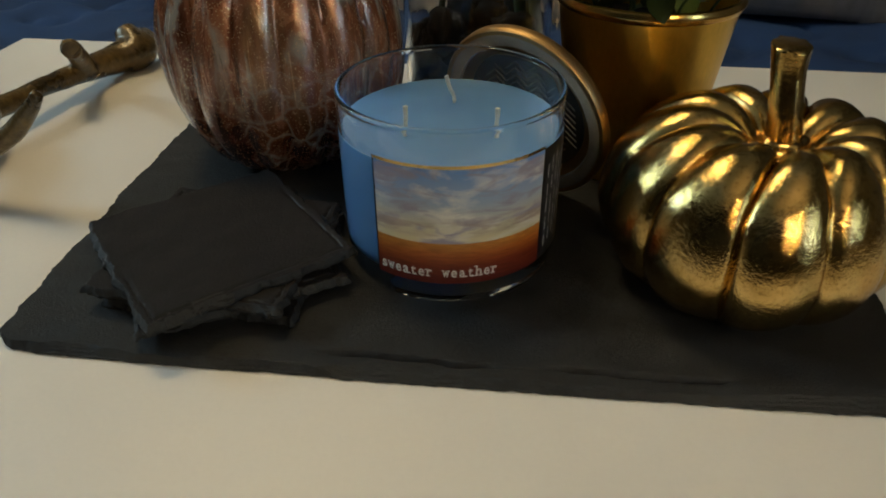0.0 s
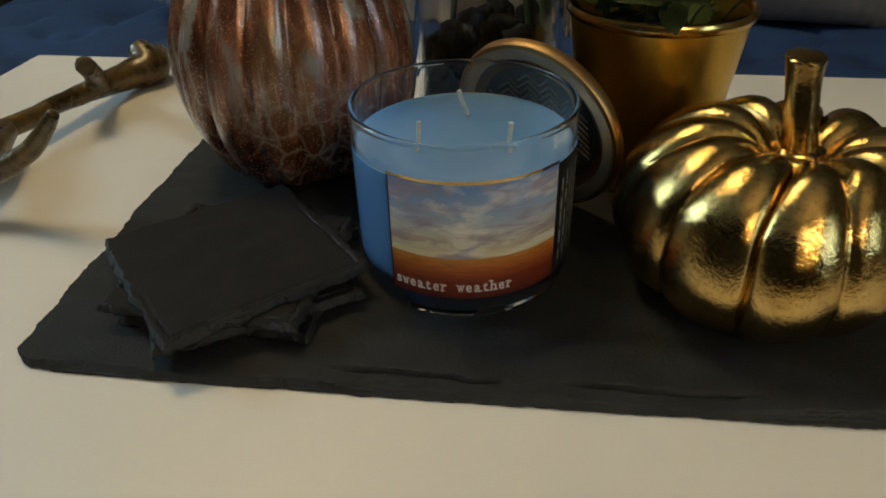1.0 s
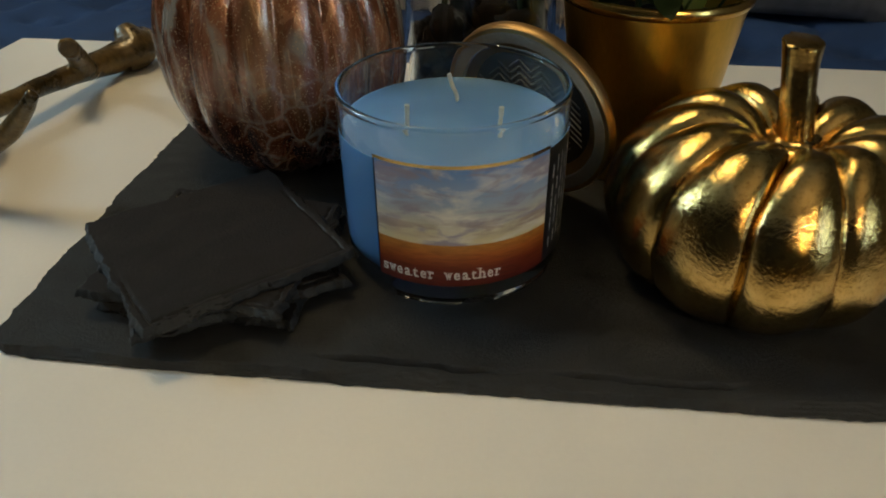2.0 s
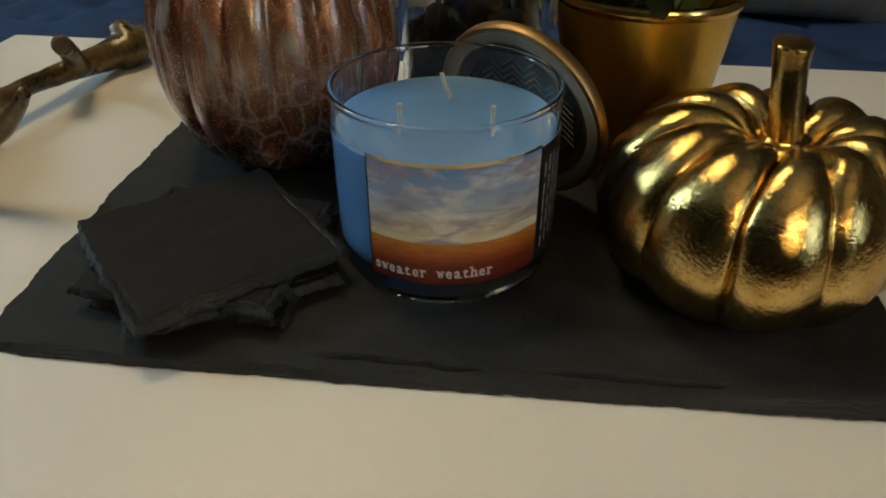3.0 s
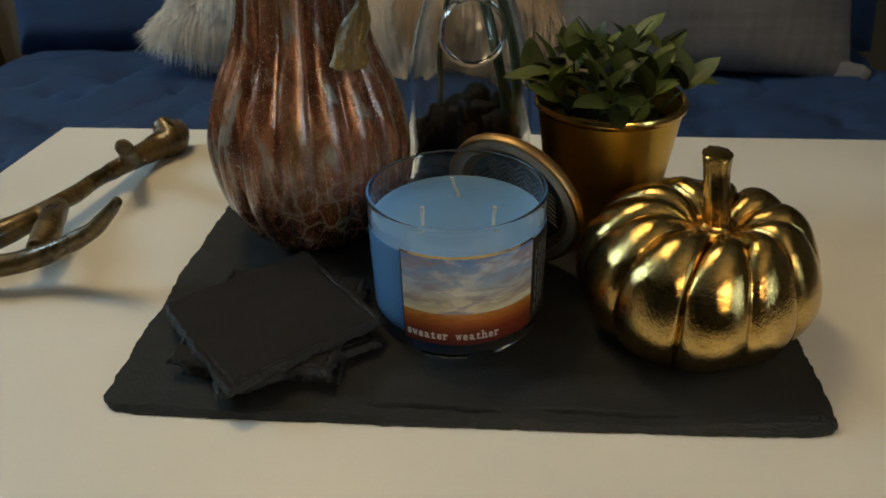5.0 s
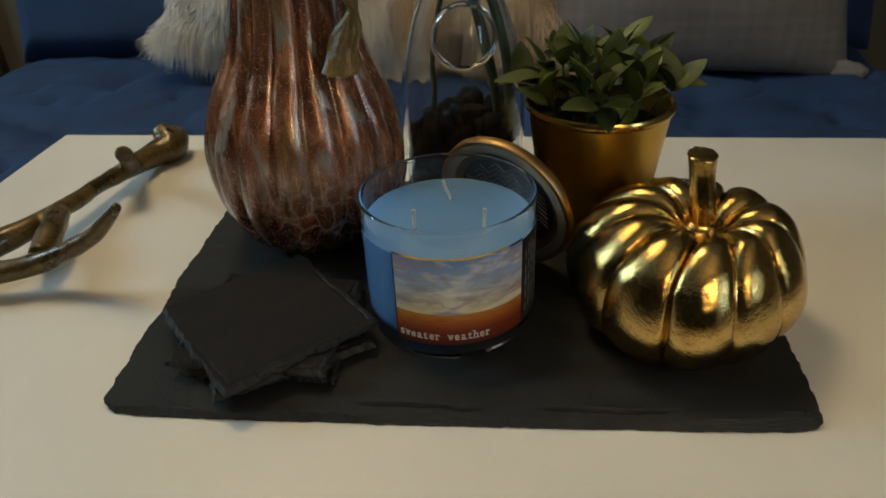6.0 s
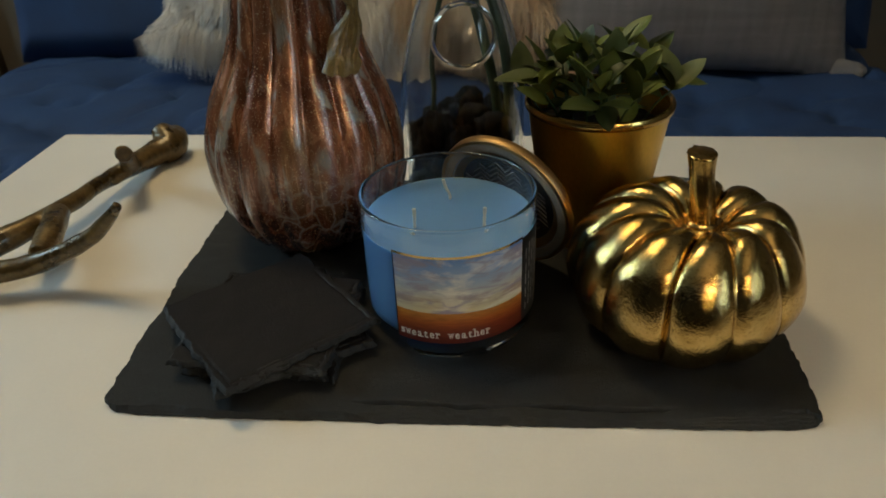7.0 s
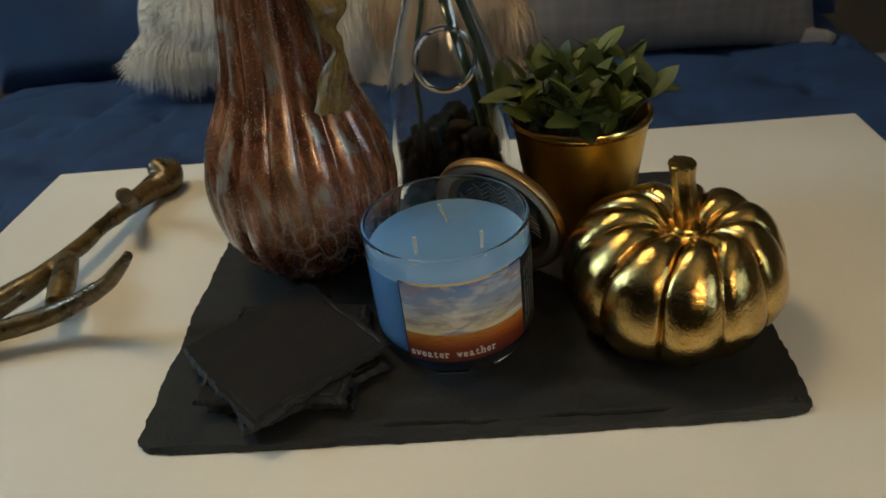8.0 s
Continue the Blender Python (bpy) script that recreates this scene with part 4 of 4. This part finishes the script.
def pot_and_plant():
    pot = thing("plant_pot", pose(PX, PY, BOARD), "tapered brushed-gold metal plant pot with a rolled rim", "pot")
    part("body", lathe([(0, 0), (0.0365, 0), (0.0375, 0.001), (0.0515, 0.1053), (0.0503, 0.1053), (0.036, 0.004), (0, 0.004)], 96), POT_GOLD, pot)
    part("rim", lathe([(0.0505, 0.1033), (0.0526, 0.1036), (0.0538, 0.1053), (0.0540, 0.1076), (0.0528, 0.1098), (0.0510, 0.1103), (0.0497, 0.1090), (0.0495, 0.1053)], 96), RIM_GOLD, pot, "rolled shiny gold rim")
    rng = random.Random(31)
    plant = thing("artificial_plant", pose(PX, PY, BOARD + 0.0025), "bushy green leafy plant in the gold pot", "plant")
    part("soil", lathe([(0, 0.080), (0.0475, 0.080), (0.0480, 0.086), (0.03, 0.089), (0, 0.090)], 40, lambda a, k, r, z: (r * math.cos(a), r * math.sin(a), z + 0.003 * noise.noise(Vector((r * math.cos(a) * 90, r * math.sin(a) * 90, 0))))), SOIL, plant, "dark soil")
    meshes = []
    for kind in range(4):
        verts, faces = [], []
        rows, cup, bend = 9, 0.18 + 0.08 * kind, 0.12 + 0.16 * kind
        for i in range(rows + 1):
            t = i / rows
            half = 0.285 * math.sin(math.pi * t ** 0.95) ** 0.75 * (1 - 0.12 * t) + 0.006
            z = -bend * t * t * 0.5
            for s in (-1, -0.5, 0, 0.5, 1):
                verts.append((t, s * half, z + abs(s) * half * cup + 0.012 * math.sin(9 * t + s * 2)))
        for i in range(rows):
            for s in range(4):
                a = i * 5 + s
                faces.append((a, a + 1, a + 6, a + 5))
        me = bpy.data.meshes.new("leaf")
        me.from_pydata(verts, [], faces)
        me.materials.append(LEAF)
        me.polygons.foreach_set("use_smooth", [True] * len(faces))
        meshes.append(me)
    for k in range(18):
        a = k * 2.39996
        rad = 0.046 * math.sqrt((k + 0.5) / 18)
        lean = rad / 0.046
        base = Vector((rad * 0.75 * math.cos(a), rad * 0.75 * math.sin(a), 0.085))
        tall = rng.uniform(0.036, 0.058) * (1 - 0.22 * lean)
        tip = base + Vector((math.cos(a) * 0.022 * lean, math.sin(a) * 0.022 * lean, tall))
        mid = (base + tip) / 2 + Vector((rng.uniform(-0.003, 0.003), rng.uniform(-0.003, 0.003), 0.004))
        part("stem", tube(bmesh.new(), [(*base, 0.0010), (*mid, 0.0009), (*tip, 0.0007)], 8, 6), STEM_GREEN, plant)
        for level, count in ((0.40, 2), (0.76, 2), (1.0, 3)):
            where = base.lerp(tip, level) if level < 0.99 else tip
            for c in range(count):
                yaw = math.degrees(a) + (c - (count - 1) / 2) * 110 + rng.uniform(-35, 35) + (60 if level < 0.6 else 0)
                rise = rng.uniform(14, 58) + (30 if level > 0.9 else 0) - 16 * lean
                size = rng.uniform(0.022, 0.034) * (1.06 if level > 0.9 else 0.9)
                reach = where + size * Vector((math.cos(radians(rise)) * math.cos(radians(yaw)), math.cos(radians(rise)) * math.sin(radians(yaw)), math.sin(radians(rise)) - 0.35))
                if math.hypot(reach.x, reach.y) > 0.071 or math.hypot(reach.x, reach.y) > 0.042 and (reach.z < 0.112 or where.z < 0.106):
                    continue
                lf = new("leaf", meshes[rng.randrange(4)])
                lf.parent = plant
                lf.matrix_local = Matrix.Translation(where) @ pose(0, 0, 0, rng.uniform(-25, 25), -rise, yaw) @ Matrix.Diagonal((size, size, size, 1))
    for x, y, z, tilt, rise, yaw, size in ((0.000, -0.034, 0.114, 12, -12, -92, 0.027), (-0.036, -0.006, 0.121, -10, 12, 186, 0.040), (0.040, -0.004, 0.118, 8, 4, 8, 0.036)):
        lf = new("leaf", meshes[1])
        lf.parent = plant
        lf.matrix_local = pose(x, y, z, 0, 0, 0) @ pose(0, 0, 0, tilt, -rise, yaw) @ Matrix.Diagonal((size, size, size, 1))


pot_and_plant()


# ---- antler ornament ----
def antler():
    bm = bmesh.new()
    beam = [(-0.3022, 0.3787, 0.019, 0.0114), (-0.2993, 0.3564, 0.0152, 0.016), (-0.3102, 0.3366, 0.014, 0.012), (-0.3177, 0.2995, 0.017, 0.0094), (-0.3251, 0.2602, 0.02, 0.0077), (-0.3345, 0.2124, 0.021, 0.0079), (-0.346, 0.1729, 0.022, 0.0096), (-0.3656, 0.1477, 0.019, 0.0109), (-0.4017, 0.1005, 0.013, 0.0114), (-0.4301, 0.0489, 0.0088, 0.0091)]
    tine = [(-0.4002, 0.0939, 0.014, 0.0092), (-0.3589, 0.1076, 0.018, 0.0086), (-0.3228, 0.1171, 0.021, 0.0087), (-0.3001, 0.1225, 0.025, 0.0084), (-0.2707, 0.1212, 0.0385, 0.0071), (-0.2446, 0.12, 0.056, 0.0056), (-0.225, 0.115, 0.076, 0.0038)]
    link = [(-0.3292, 0.1983, 0.025, 0.0088), (-0.3168, 0.1651, 0.026, 0.0104), (-0.3084, 0.1318, 0.024, 0.0088)]
    stub = [(-0.3150, 0.300, 0.020, 0.0092), (-0.3085, 0.287, 0.031, 0.0078), (-0.300, 0.270, 0.043, 0.0072), (-0.292, 0.254, 0.052, 0.0074)]
    knob = [(-0.2983, 0.3544, 0.019, 0.0123), (-0.3078, 0.3621, 0.027, 0.0108), (-0.312, 0.3654, 0.031, 0.0092)]
    for rows in (beam, tine, link, stub, knob):
        tube(bm, rows, 40, 14, 1.0, 0.0012)
    ob = part("antler_ornament", bm, ANTLER, None, "", 80)
    tagged(ob, "bronze-brown antler ornament lying on the white table", "antler")
    re = ob.modifiers.new("blend", "REMESH")
    re.mode, re.voxel_size, re.use_smooth_shade = "VOXEL", 0.0016, True
    sm = ob.modifiers.new("soften", "SMOOTH")
    sm.factor, sm.iterations = 0.5, 6
    cut = part("cut_end", lathe([(0, 0.0010), (0.0048, 0.0010), (0.0060, -0.0006), (0.0060, -0.004), (0, -0.004)], 20, lambda a, k, r, z: (r * (1.12 + 0.1 * math.sin(2 * a + 1)) * math.cos(a), r * math.sin(a), z)), ANTLER_CUT, ob, "dull sawn end of a short branch")
    end, before = Vector(stub[-1][:3]), Vector(stub[0][:3])
    cut.matrix_local = Matrix.Translation(end) @ (end - before).to_track_quat("Z", "Y").to_matrix().to_4x4()


antler()


# ---- floor boards ----
def floor_boards():
    holder = bpy.data.objects["floor"]
    rng = random.Random(2)
    shared = {}
    y = SOUTH
    row = 0
    while y < NORTH - 0.01:
        x = WEST - 0.6 * (row % 3)
        while x < EAST:
            a, b = max(x, WEST), min(x + 1.8, EAST)
            if b - a > 0.02:
                key = round(b - a, 3)
                if key not in shared:
                    bm = boxed(0, b - a - 0.002, 0, 0.138, -0.004, 0.0)
                    me = bpy.data.meshes.new("floor_board")
                    bm.to_mesh(me)
                    bm.free()
                    me.materials.append(OAK)
                    shared[key] = me
                p = new("floor_board", shared[key])
                p.parent = holder
                p.location = (a, y, FLOOR)
            x += 1.8
        y += 0.14
        row += 1


floor_boards()
